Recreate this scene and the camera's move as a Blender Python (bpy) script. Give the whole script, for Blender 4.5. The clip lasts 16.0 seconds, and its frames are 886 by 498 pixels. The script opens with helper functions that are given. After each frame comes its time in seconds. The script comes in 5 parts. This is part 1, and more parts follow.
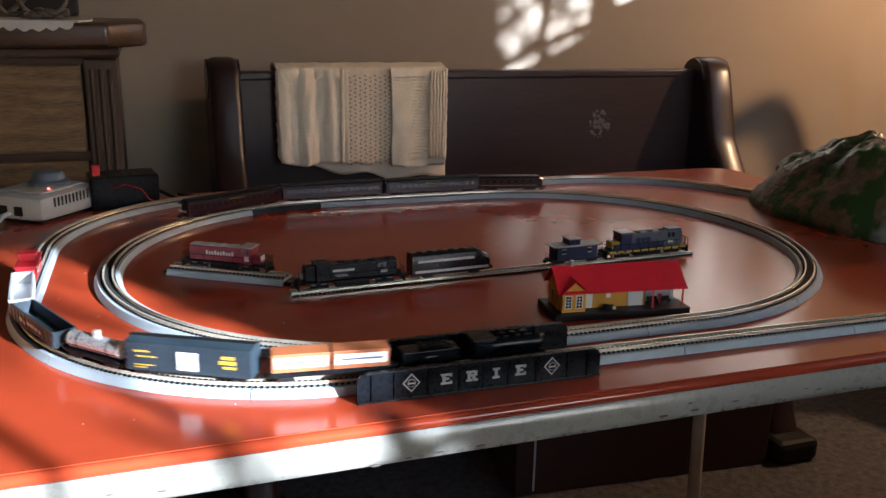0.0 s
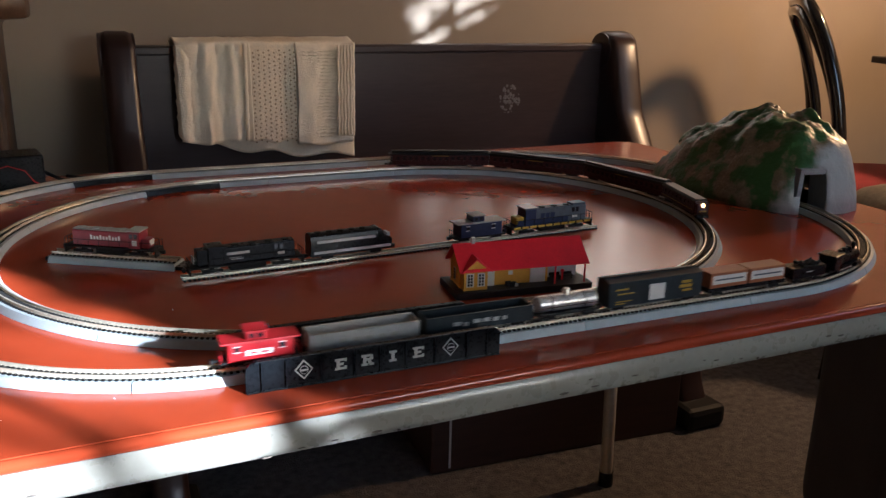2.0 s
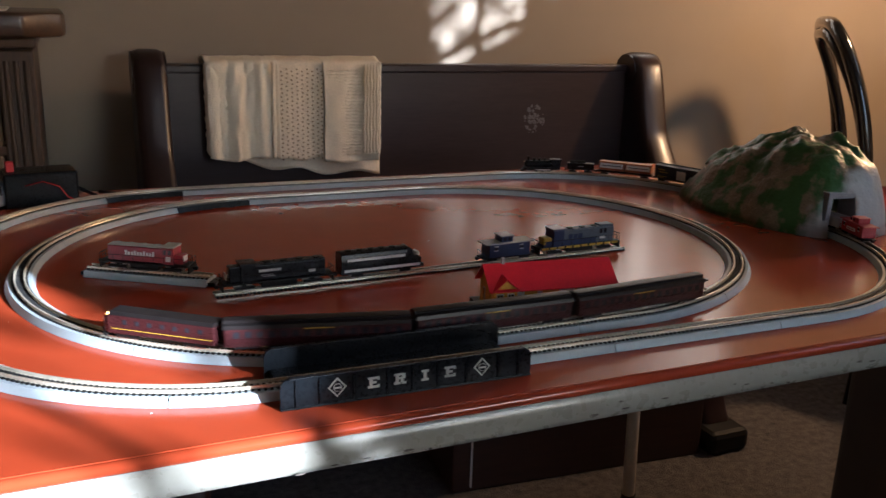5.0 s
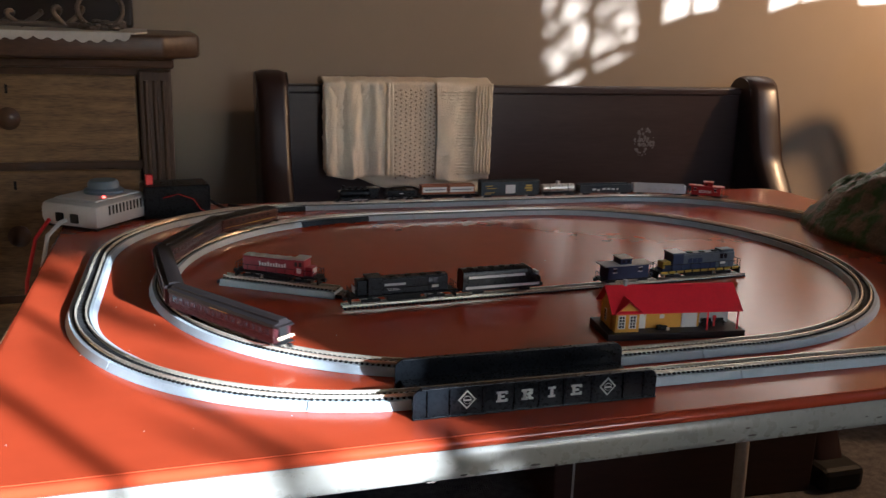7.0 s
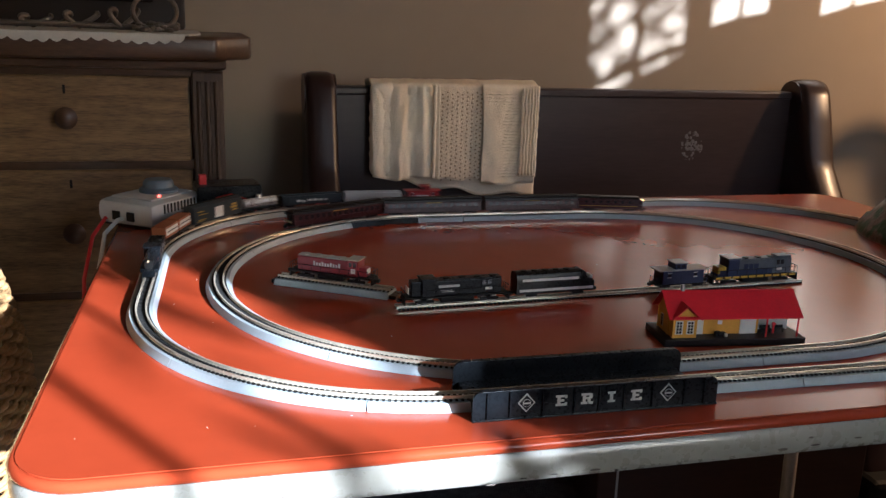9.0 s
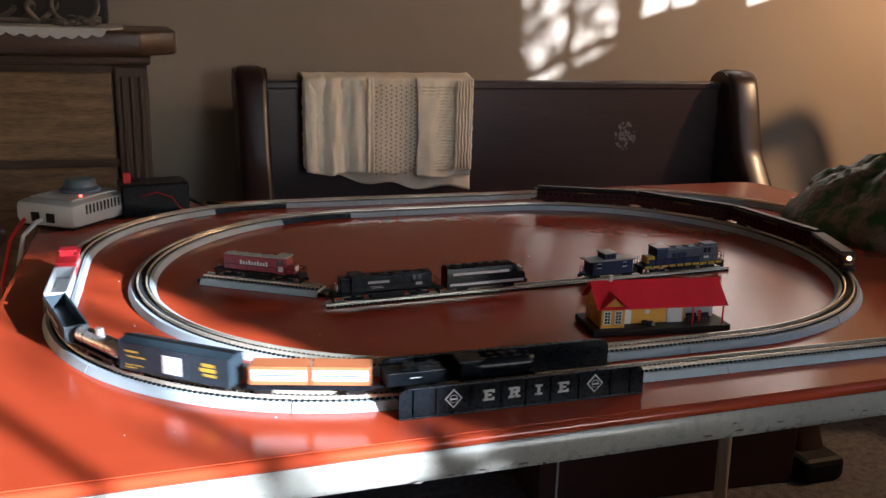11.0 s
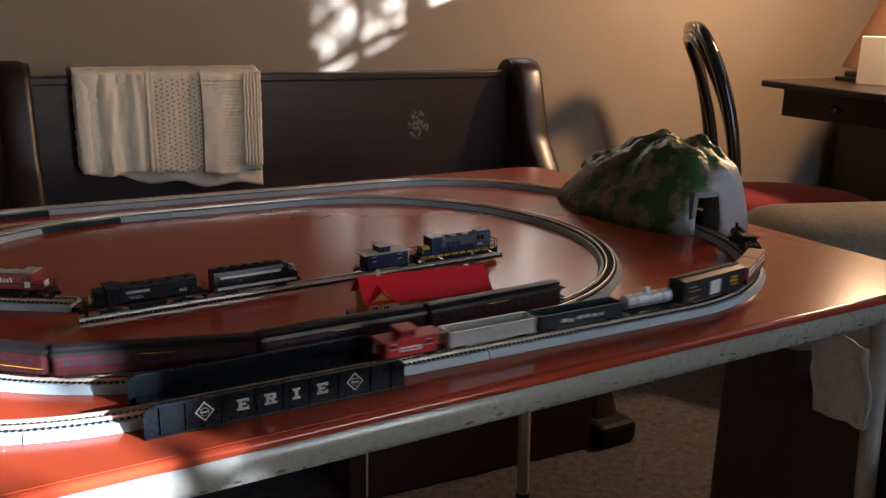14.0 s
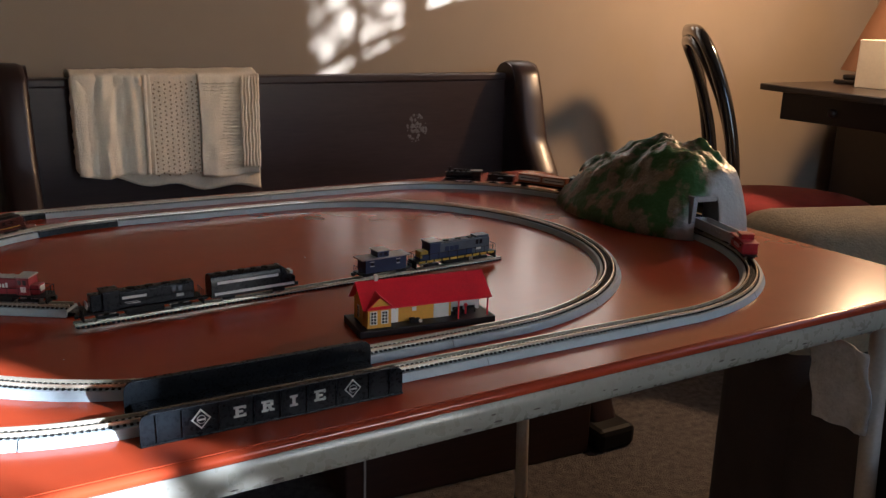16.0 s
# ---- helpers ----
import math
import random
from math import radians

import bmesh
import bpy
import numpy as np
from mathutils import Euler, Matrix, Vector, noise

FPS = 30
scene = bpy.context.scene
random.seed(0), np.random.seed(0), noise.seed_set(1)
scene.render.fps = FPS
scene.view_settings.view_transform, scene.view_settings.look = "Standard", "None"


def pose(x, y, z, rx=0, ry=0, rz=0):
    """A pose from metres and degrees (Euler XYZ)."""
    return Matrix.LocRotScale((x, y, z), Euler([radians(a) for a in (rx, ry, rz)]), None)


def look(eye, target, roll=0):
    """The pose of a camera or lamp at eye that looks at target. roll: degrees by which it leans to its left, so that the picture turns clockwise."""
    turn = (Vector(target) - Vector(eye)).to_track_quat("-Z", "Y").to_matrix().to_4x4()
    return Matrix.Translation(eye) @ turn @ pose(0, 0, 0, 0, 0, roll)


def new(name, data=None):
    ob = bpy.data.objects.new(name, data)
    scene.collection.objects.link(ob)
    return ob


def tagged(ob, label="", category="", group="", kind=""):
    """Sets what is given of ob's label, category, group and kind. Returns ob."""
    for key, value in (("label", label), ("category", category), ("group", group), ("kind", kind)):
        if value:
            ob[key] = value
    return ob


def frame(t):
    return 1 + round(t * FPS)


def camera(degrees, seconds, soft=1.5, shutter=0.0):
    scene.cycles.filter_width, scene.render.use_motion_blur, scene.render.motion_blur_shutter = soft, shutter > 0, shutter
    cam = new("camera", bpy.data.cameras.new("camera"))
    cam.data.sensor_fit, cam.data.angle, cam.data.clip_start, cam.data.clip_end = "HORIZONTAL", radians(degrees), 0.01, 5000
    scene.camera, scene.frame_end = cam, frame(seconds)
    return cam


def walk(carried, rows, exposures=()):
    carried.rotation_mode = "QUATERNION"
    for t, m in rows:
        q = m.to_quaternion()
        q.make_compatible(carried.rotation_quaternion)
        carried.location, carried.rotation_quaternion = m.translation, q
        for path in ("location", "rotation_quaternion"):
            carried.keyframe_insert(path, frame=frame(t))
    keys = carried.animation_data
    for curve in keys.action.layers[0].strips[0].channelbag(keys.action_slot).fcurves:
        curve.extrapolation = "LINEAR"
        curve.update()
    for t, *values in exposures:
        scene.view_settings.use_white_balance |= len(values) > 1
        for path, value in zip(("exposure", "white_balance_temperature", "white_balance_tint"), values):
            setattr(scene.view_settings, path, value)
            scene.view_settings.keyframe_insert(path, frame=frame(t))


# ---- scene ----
cam = camera(54.24, 16.0, soft=1.4, shutter=0.5)
H = 0.70  # height of the table top above the floor
EYES = [
    (0.0, -0.0001, 0.0000, 0.2745, -19.10, -15.50, -1.02),
    (0.5, 0.0062, -0.0002, 0.2738, -20.27, -15.75, -0.82),
    (1.0, 0.0119, 0.0031, 0.2725, -21.56, -16.18, -0.99),
    (1.5, 0.0211, 0.0088, 0.2705, -23.18, -16.63, -1.09),
    (2.0, 0.0266, 0.0133, 0.2702, -24.47, -16.91, -1.29),
    (2.5, 0.0303, 0.0131, 0.2696, -25.67, -16.89, -1.38),
    (3.0, 0.0411, 0.0123, 0.2687, -27.82, -16.73, -1.37),
    (5.5, 0.0029, 0.0129, 0.2744, -20.81, -15.42, -1.75),
    (6.0, -0.0079, 0.0125, 0.2745, -18.64, -15.09, -1.84),
    (6.5, -0.0128, 0.0087, 0.2751, -17.65, -14.83, -1.83),
    (7.0, -0.0176, 0.0057, 0.2761, -16.63, -14.64, -1.66),
    (7.5, -0.0285, 0.0047, 0.2770, -14.89, -14.45, -1.46),
    (8.0, -0.0377, 0.0059, 0.2752, -13.50, -14.33, -1.43),
    (10.5, -0.0234, 0.0151, 0.2756, -16.84, -14.99, -1.88),
    (11.0, -0.0182, 0.0144, 0.2754, -18.01, -14.91, -1.48),
    (11.5, -0.0126, 0.0138, 0.2755, -18.86, -14.82, -1.24),
    (12.0, -0.0114, 0.0127, 0.2758, -19.18, -14.95, -1.11),
    (12.5, -0.0083, 0.0116, 0.2758, -19.83, -15.11, -1.00),
    (13.0, 0.0026, 0.0068, 0.2786, -22.90, -15.29, -1.17),
    (13.5, 0.0286, 0.0015, 0.2809, -28.66, -15.31, -1.49),
    (14.0, 0.0358, 0.0052, 0.2805, -30.14, -15.32, -1.34),
    (14.5, 0.0358, 0.0084, 0.2805, -30.16, -15.42, -1.47),
    (15.0, 0.0359, 0.0117, 0.2793, -29.99, -15.55, -1.57),
    (15.5, 0.0373, 0.0120, 0.2802, -30.19, -15.47, -1.59),
    (16.0, 0.0379, 0.0096, 0.2826, -30.24, -15.21, -1.44),
]
walk(cam, [(t, pose(x, y, H + z, 90 + p, r, w)) for t, x, y, z, w, p, r in EYES], exposures=[(0.0, 2.55, 5200, 10), (16.0, 2.55, 5200, 10)])

# ---- light ----
SUN_DIR = Vector((-0.52, 0.85, -0.32)).normalized()
world = bpy.data.worlds.new("world")
scene.world = world
world.use_nodes = True
wn = world.node_tree.nodes
sky = wn.new("ShaderNodeTexSky")
sky.sky_type, sky.sun_disc = "NISHITA", False
sky.sun_elevation, sky.sun_rotation = radians(17.8), radians(148.5)
world.node_tree.links.new(sky.outputs[0], wn["Background"].inputs[0])
wn["Background"].inputs[1].default_value = 0.06

sun = new("sun", bpy.data.lights.new("sun", "SUN"))
sun.data.energy, sun.data.angle, sun.data.color = 5.0, radians(0.35), (1.0, 0.96, 0.90)
sun.matrix_world = look(-SUN_DIR * 10, (0, 0, 0))


def area_light(name, eye, target, sx, sy, watts, colour):
    ob = new(name, bpy.data.lights.new(name, "AREA"))
    ob.data.shape, ob.data.size, ob.data.size_y = "RECTANGLE", sx, sy
    ob.data.energy, ob.data.color = watts, colour
    ob.matrix_world = look(eye, target)
    return ob


area_light("window_light", (1.3, -2.12, H + 0.68), (1.3, 0, H + 0.5), 1.0, 1.05, 0.84, (0.68, 0.84, 1.0))
area_light("window_light", (2.94, -0.75, H + 1.68), (0, -0.75, H + 1.0), 1.6, 0.5, 0.55, (0.68, 0.84, 1.0))
bulb = new("lamp_light", bpy.data.lights.new("lamp_light", "POINT"))
bulb.data.energy, bulb.data.color, bulb.data.shadow_soft_size = 8.0, (1.0, 0.55, 0.24), 0.05
bulb.location = (2.14, 1.32, H + 0.65)

# ---- materials ----


def mat(name, base, rough=0.5, metal=0.0, vary=0.15, scale=30.0, bump=0.0, bump_scale=200.0, coat=0.0, fleck=None, emit=0.0, island=False, stretch=(1, 1, 1), bump_dist=0.001, spec=0.5):
    """A surface with tone variation at two scales, optional second tone, relief and coat."""
    m = bpy.data.materials.new(name)
    m.use_nodes = True
    nt = m.node_tree
    n, link = nt.nodes, nt.links.new
    p = n["Principled BSDF"]
    tc = n.new("ShaderNodeTexCoord")
    mp = n.new("ShaderNodeMapping")
    mp.inputs["Scale"].default_value = stretch
    link(tc.outputs["Object"], mp.inputs[0])
    a, b = n.new("ShaderNodeTexNoise"), n.new("ShaderNodeTexNoise")
    for t, s in ((a, scale), (b, scale * 7)):
        t.inputs["Scale"].default_value, t.inputs["Detail"].default_value = s, 5
        link(mp.outputs[0], t.inputs["Vector"])
    add = n.new("ShaderNodeMath")
    add.operation = "ADD"
    link(a.outputs[0], add.inputs[0])
    link(b.outputs[0], add.inputs[1])
    ramp = n.new("ShaderNodeMapRange")
    ramp.inputs[1].default_value, ramp.inputs[2].default_value = 0.65, 1.35
    link(add.outputs[0], ramp.inputs[0])
    mix = n.new("ShaderNodeMix")
    mix.data_type = "RGBA"
    c0 = [max(0, c * (1 - vary)) for c in base]
    c1 = [min(1, c * (1 + vary)) for c in base] if fleck is None else fleck
    mix.inputs[6].default_value, mix.inputs[7].default_value = (*c0, 1), (*c1, 1)
    link(ramp.outputs[0], mix.inputs[0])
    out = mix.outputs[2]
    if island:
        geo, hue = n.new("ShaderNodeNewGeometry"), n.new("ShaderNodeHueSaturation")
        mr = n.new("ShaderNodeMapRange")
        mr.inputs[3].default_value, mr.inputs[4].default_value = 0.7, 1.3
        link(geo.outputs["Random Per Island"], mr.inputs[0])
        link(mr.outputs[0], hue.inputs["Value"])
        link(out, hue.inputs["Color"])
        out = hue.outputs[0]
    link(out, p.inputs["Base Color"])
    rr = n.new("ShaderNodeMapRange")
    rr.inputs[3].default_value, rr.inputs[4].default_value = max(0.02, rough * 0.85), min(1, rough * 1.15)
    link(b.outputs[0], rr.inputs[0])
    link(rr.outputs[0], p.inputs["Roughness"])
    p.inputs["Metallic"].default_value = metal
    p.inputs["Specular IOR Level"].default_value = spec
    p.inputs["Coat Weight"].default_value = coat
    p.inputs["Coat Roughness"].default_value = 0.12
    if bump:
        t, bu = n.new("ShaderNodeTexNoise"), n.new("ShaderNodeBump")
        t.inputs["Scale"].default_value, t.inputs["Detail"].default_value = bump_scale, 4
        link(mp.outputs[0], t.inputs["Vector"])
        link(t.outputs[0], bu.inputs["Height"])
        bu.inputs["Strength"].default_value, bu.inputs["Distance"].default_value = bump, bump_dist
        link(bu.outputs[0], p.inputs["Normal"])
    if emit:
        p.inputs["Emission Color"].default_value, p.inputs["Emission Strength"].default_value = (*base, 1), emit
    return m


def wood(name, dark, light, rough=0.4, scale=6.0, along="x", coat=0.1, fine=1.0, relief=0.10):
    """Grained wood: stretched noise along one axis."""
    st = {"x": (1, 9, 9), "y": (9, 1, 9), "z": (9, 9, 1)}[along]
    return mat(name, dark, rough, 0, 0.1, scale * fine, relief, scale * 6, coat, light, stretch=st, bump_dist=0.0006)


VINYL = mat("red_vinyl", (0.33, 0.046, 0.015), 0.17, 0, 0.06, 5, spec=0.46)
vinyl_gloss = VINYL.node_tree.nodes["Principled BSDF"].inputs["Roughness"]
VINYL.node_tree.links.remove(vinyl_gloss.links[0])
vinyl_gloss.default_value = 0.18
CREAM = mat("cream_enamel", (0.34, 0.33, 0.285), 0.28, 0, 0.06, 18, 0.15, 60, 0.3, fleck=(0.26, 0.25, 0.21))
CHIP = mat("chipped_metal", (0.12, 0.10, 0.085), 0.6, 0.3, 0.3, 90)
LEGP = mat("leg_enamel", (0.32, 0.28, 0.23), 0.4, 0, 0.12, 30)
ROADBED = mat("grey_roadbed", (0.40, 0.46, 0.49), 0.45, 0, 0.07, 60, 0.15, 900, bump_dist=0.0003)
TIE = mat("black_tie", (0.010, 0.010, 0.010), 0.6, 0, 0.3, 200, spec=0.15)
RAIL = mat("nickel_rail", (0.74, 0.67, 0.53), 0.26, 0.55, 0.15, 120)
BLACKP = mat("black_plastic", (0.0062, 0.0076, 0.0095), 0.28, 0, 0.3, 60, 0.1, 500, bump_dist=0.0003, spec=0.20)
BOXBLUE = mat("weathered_blue_black", (0.022, 0.033, 0.042), 0.40, 0, 0.25, 90, spec=0.35)
MARK = mat("white_marking", (0.60, 0.60, 0.57), 0.5, 0, 0.08, 300)
WHITE = mat("white_plastic", (0.72, 0.72, 0.70), 0.4, 0, 0.06, 100)
TRUCK = mat("truck_black", (0.008, 0.008, 0.008), 0.55, 0, 0.3, 200, spec=0.2)
WHEEL = mat("wheel_steel", (0.35, 0.33, 0.30), 0.35, 1.0, 0.2, 200)
MAROON = mat("maroon_paint", (0.040, 0.011, 0.012), 0.28, 0, 0.2, 80, spec=0.35)
CARROOF = mat("dark_roof_paint", (0.012, 0.010, 0.010), 0.36, 0, 0.25, 80, spec=0.22)
SILVER = mat("bright_silver", (0.78, 0.78, 0.77), 0.28, 0.6, 0.08, 80)
GOND = mat("aluminium_paint", (0.52, 0.53, 0.54), 0.36, 0.35, 0.1, 80)
CABRED = mat("caboose_red", (0.38, 0.012, 0.018), 0.38, 0, 0.12, 120)
CONT = mat("brown_container", (0.33, 0.11, 0.04), 0.45, 0, 0.12, 100)
NAVY = mat("dark_blue_paint", (0.022, 0.035, 0.085), 0.42, 0, 0.2, 100, spec=0.3)
LOCOBLUE = mat("grey_blue_paint", (0.095, 0.115, 0.14), 0.42, 0, 0.2, 100, spec=0.3)
YELLOW = mat("yellow_paint", (0.46, 0.30, 0.03), 0.42, 0, 0.15, 120)
LOCORED = mat("crimson_paint", (0.22, 0.012, 0.022), 0.38, 0, 0.15, 100)
LOCOGREY = mat("light_grey_paint", (0.45, 0.45, 0.42), 0.45, 0, 0.1, 100)
HEAD = mat("headlight", (1.0, 0.50, 0.14), 0.3, emit=1.6)
TAILG = mat("dim_glass", (0.55, 0.45, 0.30), 0.25, 0, 0.1, 100)
GLASSD = mat("dark_window", (0.02, 0.022, 0.028), 0.12, 0, 0.2, 100)
ROOF = mat("red_plastic_roof", (0.74, 0.014, 0.030), 0.38, 0, 0.08, 60, 0.1, 700, bump_dist=0.0002)
YWALL = mat("yellow_plastic_wall", (0.70, 0.36, 0.035), 0.45, 0, 0.08, 80)
DECK = mat("dark_brown_platform", (0.016, 0.011, 0.011), 0.5, 0, 0.25, 80, 0.2, 300, spec=0.25)
CASE = mat("grey_white_case", (0.46, 0.48, 0.49), 0.45, 0, 0.04, 60)
KNOB = mat("blue_grey_knob", (0.10, 0.15, 0.20), 0.4, 0, 0.1, 80)
LED = mat("red_led", (1.0, 0.05, 0.03), 0.3, emit=2.0)
CABLE = mat("white_cable", (0.6, 0.62, 0.62), 0.45, 0, 0.05, 60)
REDWIRE = mat("red_wire", (0.6, 0.02, 0.02), 0.4, 0, 0.05, 60)
PEW = wood("dark_pew_wood", (0.030, 0.0175, 0.017), (0.043, 0.026, 0.026), 0.36, 3, "x", 0.12, 1.0, 0.02)
PEWV = wood("dark_pew_end_wood", (0.019, 0.008, 0.007), (0.026, 0.011, 0.009), 0.34, 2, "z", 0.08, 1.0, 0.0)
OAK = wood("aged_oak", (0.080, 0.045, 0.017), (0.27, 0.160, 0.062), 0.48, 9, "x", 0.05)
OAKV = wood("aged_oak_post", (0.034, 0.017, 0.008), (0.070, 0.037, 0.017), 0.48, 9, "z", 0.05)
OAKD = wood("dark_oak_top", (0.040, 0.019, 0.009), (0.085, 0.044, 0.021), 0.36, 9, "x", 0.15)
CHEST = wood("brown_chest_wood", (0.026, 0.010, 0.007), (0.045, 0.018, 0.011), 0.5, 7, "x", 0.05)
WALLP = mat("beige_wall_paint", (0.31, 0.25, 0.185), 0.75, 0, 0.05, 1.6, 0.25, 60, bump_dist=0.001)
CEIL = mat("ceiling_paint", (0.6, 0.56, 0.48), 0.9, 0, 0.04, 3)
CARPET = mat("speckled_carpet", (0.045, 0.044, 0.054), 0.95, 0, 0.5, 55, 1.0, 240, fleck=(0.165, 0.145, 0.135), bump_dist=0.006)
WOOL = mat("cream_knit", (0.90, 0.79, 0.61), 0.9, 0, 0.07, 30, 0.8, 420, bump_dist=0.002)
LACE = mat("cream_lace", (0.86, 0.73, 0.55), 0.9, 0, 0.14, 120, 0.8, 420, bump_dist=0.002)
DOILY = mat("white_doily", (0.55, 0.52, 0.47), 0.9, 0, 0.08, 80, 0.6, 400)
IRON = mat("dusty_brown_metal", (0.14, 0.11, 0.085), 0.5, 0.4, 0.3, 40, 0.3, 90)
BENT = mat("black_bentwood", (0.010, 0.009, 0.009), 0.16, 0, 0.3, 30, coat=0.5)
SEATR = mat("red_velvet_seat", (0.20, 0.012, 0.012), 0.8, 0, 0.2, 40)
DESKM = wood("dark_desk_wood", (0.009, 0.005, 0.004), (0.018, 0.009, 0.006), 0.35, 6, "x", 0.2)
PAPER = mat("cream_papers", (0.70, 0.64, 0.52), 0.8, 0, 0.06, 20)
SHADE = mat("lamp_shade_fabric", (0.50, 0.25, 0.13), 0.8, 0, 0.1, 40)
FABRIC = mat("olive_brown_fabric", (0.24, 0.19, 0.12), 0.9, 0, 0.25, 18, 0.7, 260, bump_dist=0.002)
FABRIC_SHADED = mat("shaded_upholstery", (0.028, 0.020, 0.018), 0.9, 0, 0.25, 18, 0.6, 260)
BAG = mat("crumpled_grey_plastic", (0.42, 0.43, 0.44), 0.35, 0, 0.2, 25, 0.8, 40, bump_dist=0.01)
WICKER = mat("wicker_cane", (0.42, 0.26, 0.11), 0.55, 0, 0.3, 60, 0.3, 200, island=True)
CUSHION = mat("white_cushion", (0.75, 0.74, 0.70), 0.85, 0, 0.05, 30)
LEAF = mat("leaf_green", (0.05, 0.09, 0.025), 0.6, 0, 0.3, 20, island=True)
BARK = mat("bark", (0.09, 0.065, 0.045), 0.9, 0, 0.3, 25, 0.8, 40)
FRAME = mat("window_paint", (0.62, 0.58, 0.50), 0.5, 0, 0.05, 20)
GROUND = mat("dry_lawn", (0.10, 0.11, 0.05), 0.95, 0, 0.4, 3, 0.5, 20)


def rock_material():
    """Moulded plastic mountain: mottled greens and browns, bare grey-white at the portal end."""
    m = mat("painted_mountain", (0.20, 0.15, 0.085), 0.42, 0, 0.4, 60, 0.8, 110, 0.06, bump_dist=0.003)
    nt = m.node_tree
    n, link = nt.nodes, nt.links.new
    p = n["Principled BSDF"]
    src = p.inputs["Base Color"].links[0].from_socket
    tc = n.new("ShaderNodeTexCoord")
    big = n.new("ShaderNodeTexNoise")
    big.inputs["Scale"].default_value, big.inputs["Detail"].default_value = 34, 6
    link(tc.outputs["Object"], big.inputs["Vector"])
    st = n.new("ShaderNodeMapRange")
    st.inputs[1].default_value, st.inputs[2].default_value = 0.45, 0.53
    link(big.outputs[0], st.inputs[0])
    g = n.new("ShaderNodeMix")
    g.data_type = "RGBA"
    g.inputs[7].default_value = (0.034, 0.105, 0.022, 1)
    link(st.outputs[0], g.inputs[0])
    link(src, g.inputs[6])
    sep = n.new("ShaderNodeSeparateXYZ")
    link(tc.outputs["Object"], sep.inputs[0])
    dot = n.new("ShaderNodeMath")
    dot.operation = "MULTIPLY_ADD"
    dot.inputs[1].default_value = 0.06
    link(big.outputs[0], dot.inputs[0])
    tilt = n.new("ShaderNodeMath")
    tilt.operation = "MULTIPLY_ADD"
    tilt.inputs[1].default_value = -0.40
    link(sep.outputs["X"], tilt.inputs[0])
    link(sep.outputs["Y"], tilt.inputs[2])
    link(tilt.outputs[0], dot.inputs[2])
    zz = n.new("ShaderNodeMath")
    zz.operation = "MULTIPLY_ADD"
    zz.inputs[1].default_value = 0.55
    link(sep.outputs["Z"], zz.inputs[0])
    link(dot.outputs[0], zz.inputs[2])
    w = n.new("ShaderNodeMapRange")
    w.inputs[1].default_value, w.inputs[2].default_value = -0.068, -0.048
    w.inputs[3].default_value, w.inputs[4].default_value = 1.0, 0.0
    link(zz.outputs[0], w.inputs[0])
    gm = n.new("ShaderNodeMix")
    gm.data_type = "RGBA"
    gm.inputs[7].default_value = (0.42, 0.43, 0.42, 1)
    link(w.outputs[0], gm.inputs[0])
    link(g.outputs[2], gm.inputs[6])
    link(gm.outputs[2], p.inputs["Base Color"])
    return m


ROCK = rock_material()
PORTAL = mat("portal_grey", (0.30, 0.31, 0.31), 0.45, 0, 0.15, 60)

# ---- mesh helpers ----


def merge(bm, other, m=None):
    me = bpy.data.meshes.new("tmp")
    other.to_mesh(me)
    other.free()
    if m is not None:
        me.transform(m)
    bm.from_mesh(me)
    bpy.data.meshes.remove(me)
    return bm


def box(bm, x0, x1, y0, y1, z0, z1, bevel=0.0, m=None, seg=2):
    b = bmesh.new()
    bmesh.ops.create_cube(b, size=1)
    for v in b.verts:
        v.co = Vector(((x0 + x1) / 2 + v.co.x * (x1 - x0), (y0 + y1) / 2 + v.co.y * (y1 - y0), (z0 + z1) / 2 + v.co.z * (z1 - z0)))
    if bevel:
        bmesh.ops.bevel(b, geom=list(b.edges), offset=bevel, segments=seg, profile=0.5, affect="EDGES")
    return merge(bm, b, m)


def cyl(bm, p0, p1, r, r2=None, seg=16):
    p0, p1 = Vector(p0), Vector(p1)
    b = bmesh.new()
    bmesh.ops.create_cone(b, cap_ends=True, segments=seg, radius1=r, radius2=r if r2 is None else r2, depth=(p1 - p0).length)
    m = Matrix.Translation((p0 + p1) / 2) @ (p1 - p0).to_track_quat("Z", "Y").to_matrix().to_4x4()
    return merge(bm, b, m)


def ball(bm, c, r, scale=(1, 1, 1), u=16, v=10):
    b = bmesh.new()
    bmesh.ops.create_uvsphere(b, u_segments=u, v_segments=v, radius=r)
    return merge(bm, b, Matrix.Translation(c) @ Matrix.Diagonal((*scale, 1)))


def prism(bm, outline, axis, a0, a1, bevel=0.0):
    """A closed outline in the plane across the axis, drawn out from a0 to a1."""
    def at(u, w, a):
        return {"x": (a, u, w), "y": (u, a, w), "z": (u, w, a)}[axis]
    b = bmesh.new()
    lo = [b.verts.new(at(u, w, a0)) for u, w in outline]
    hi = [b.verts.new(at(u, w, a1)) for u, w in outline]
    k = len(outline)
    b.faces.new(lo)
    b.faces.new(hi[::-1])
    for i in range(k):
        b.faces.new((lo[i], hi[i], hi[(i + 1) % k], lo[(i + 1) % k]))
    bmesh.ops.recalc_face_normals(b, faces=list(b.faces))
    if bevel:
        bmesh.ops.bevel(b, geom=list(b.edges), offset=bevel, segments=2, profile=0.5, affect="EDGES")
    return merge(bm, b)


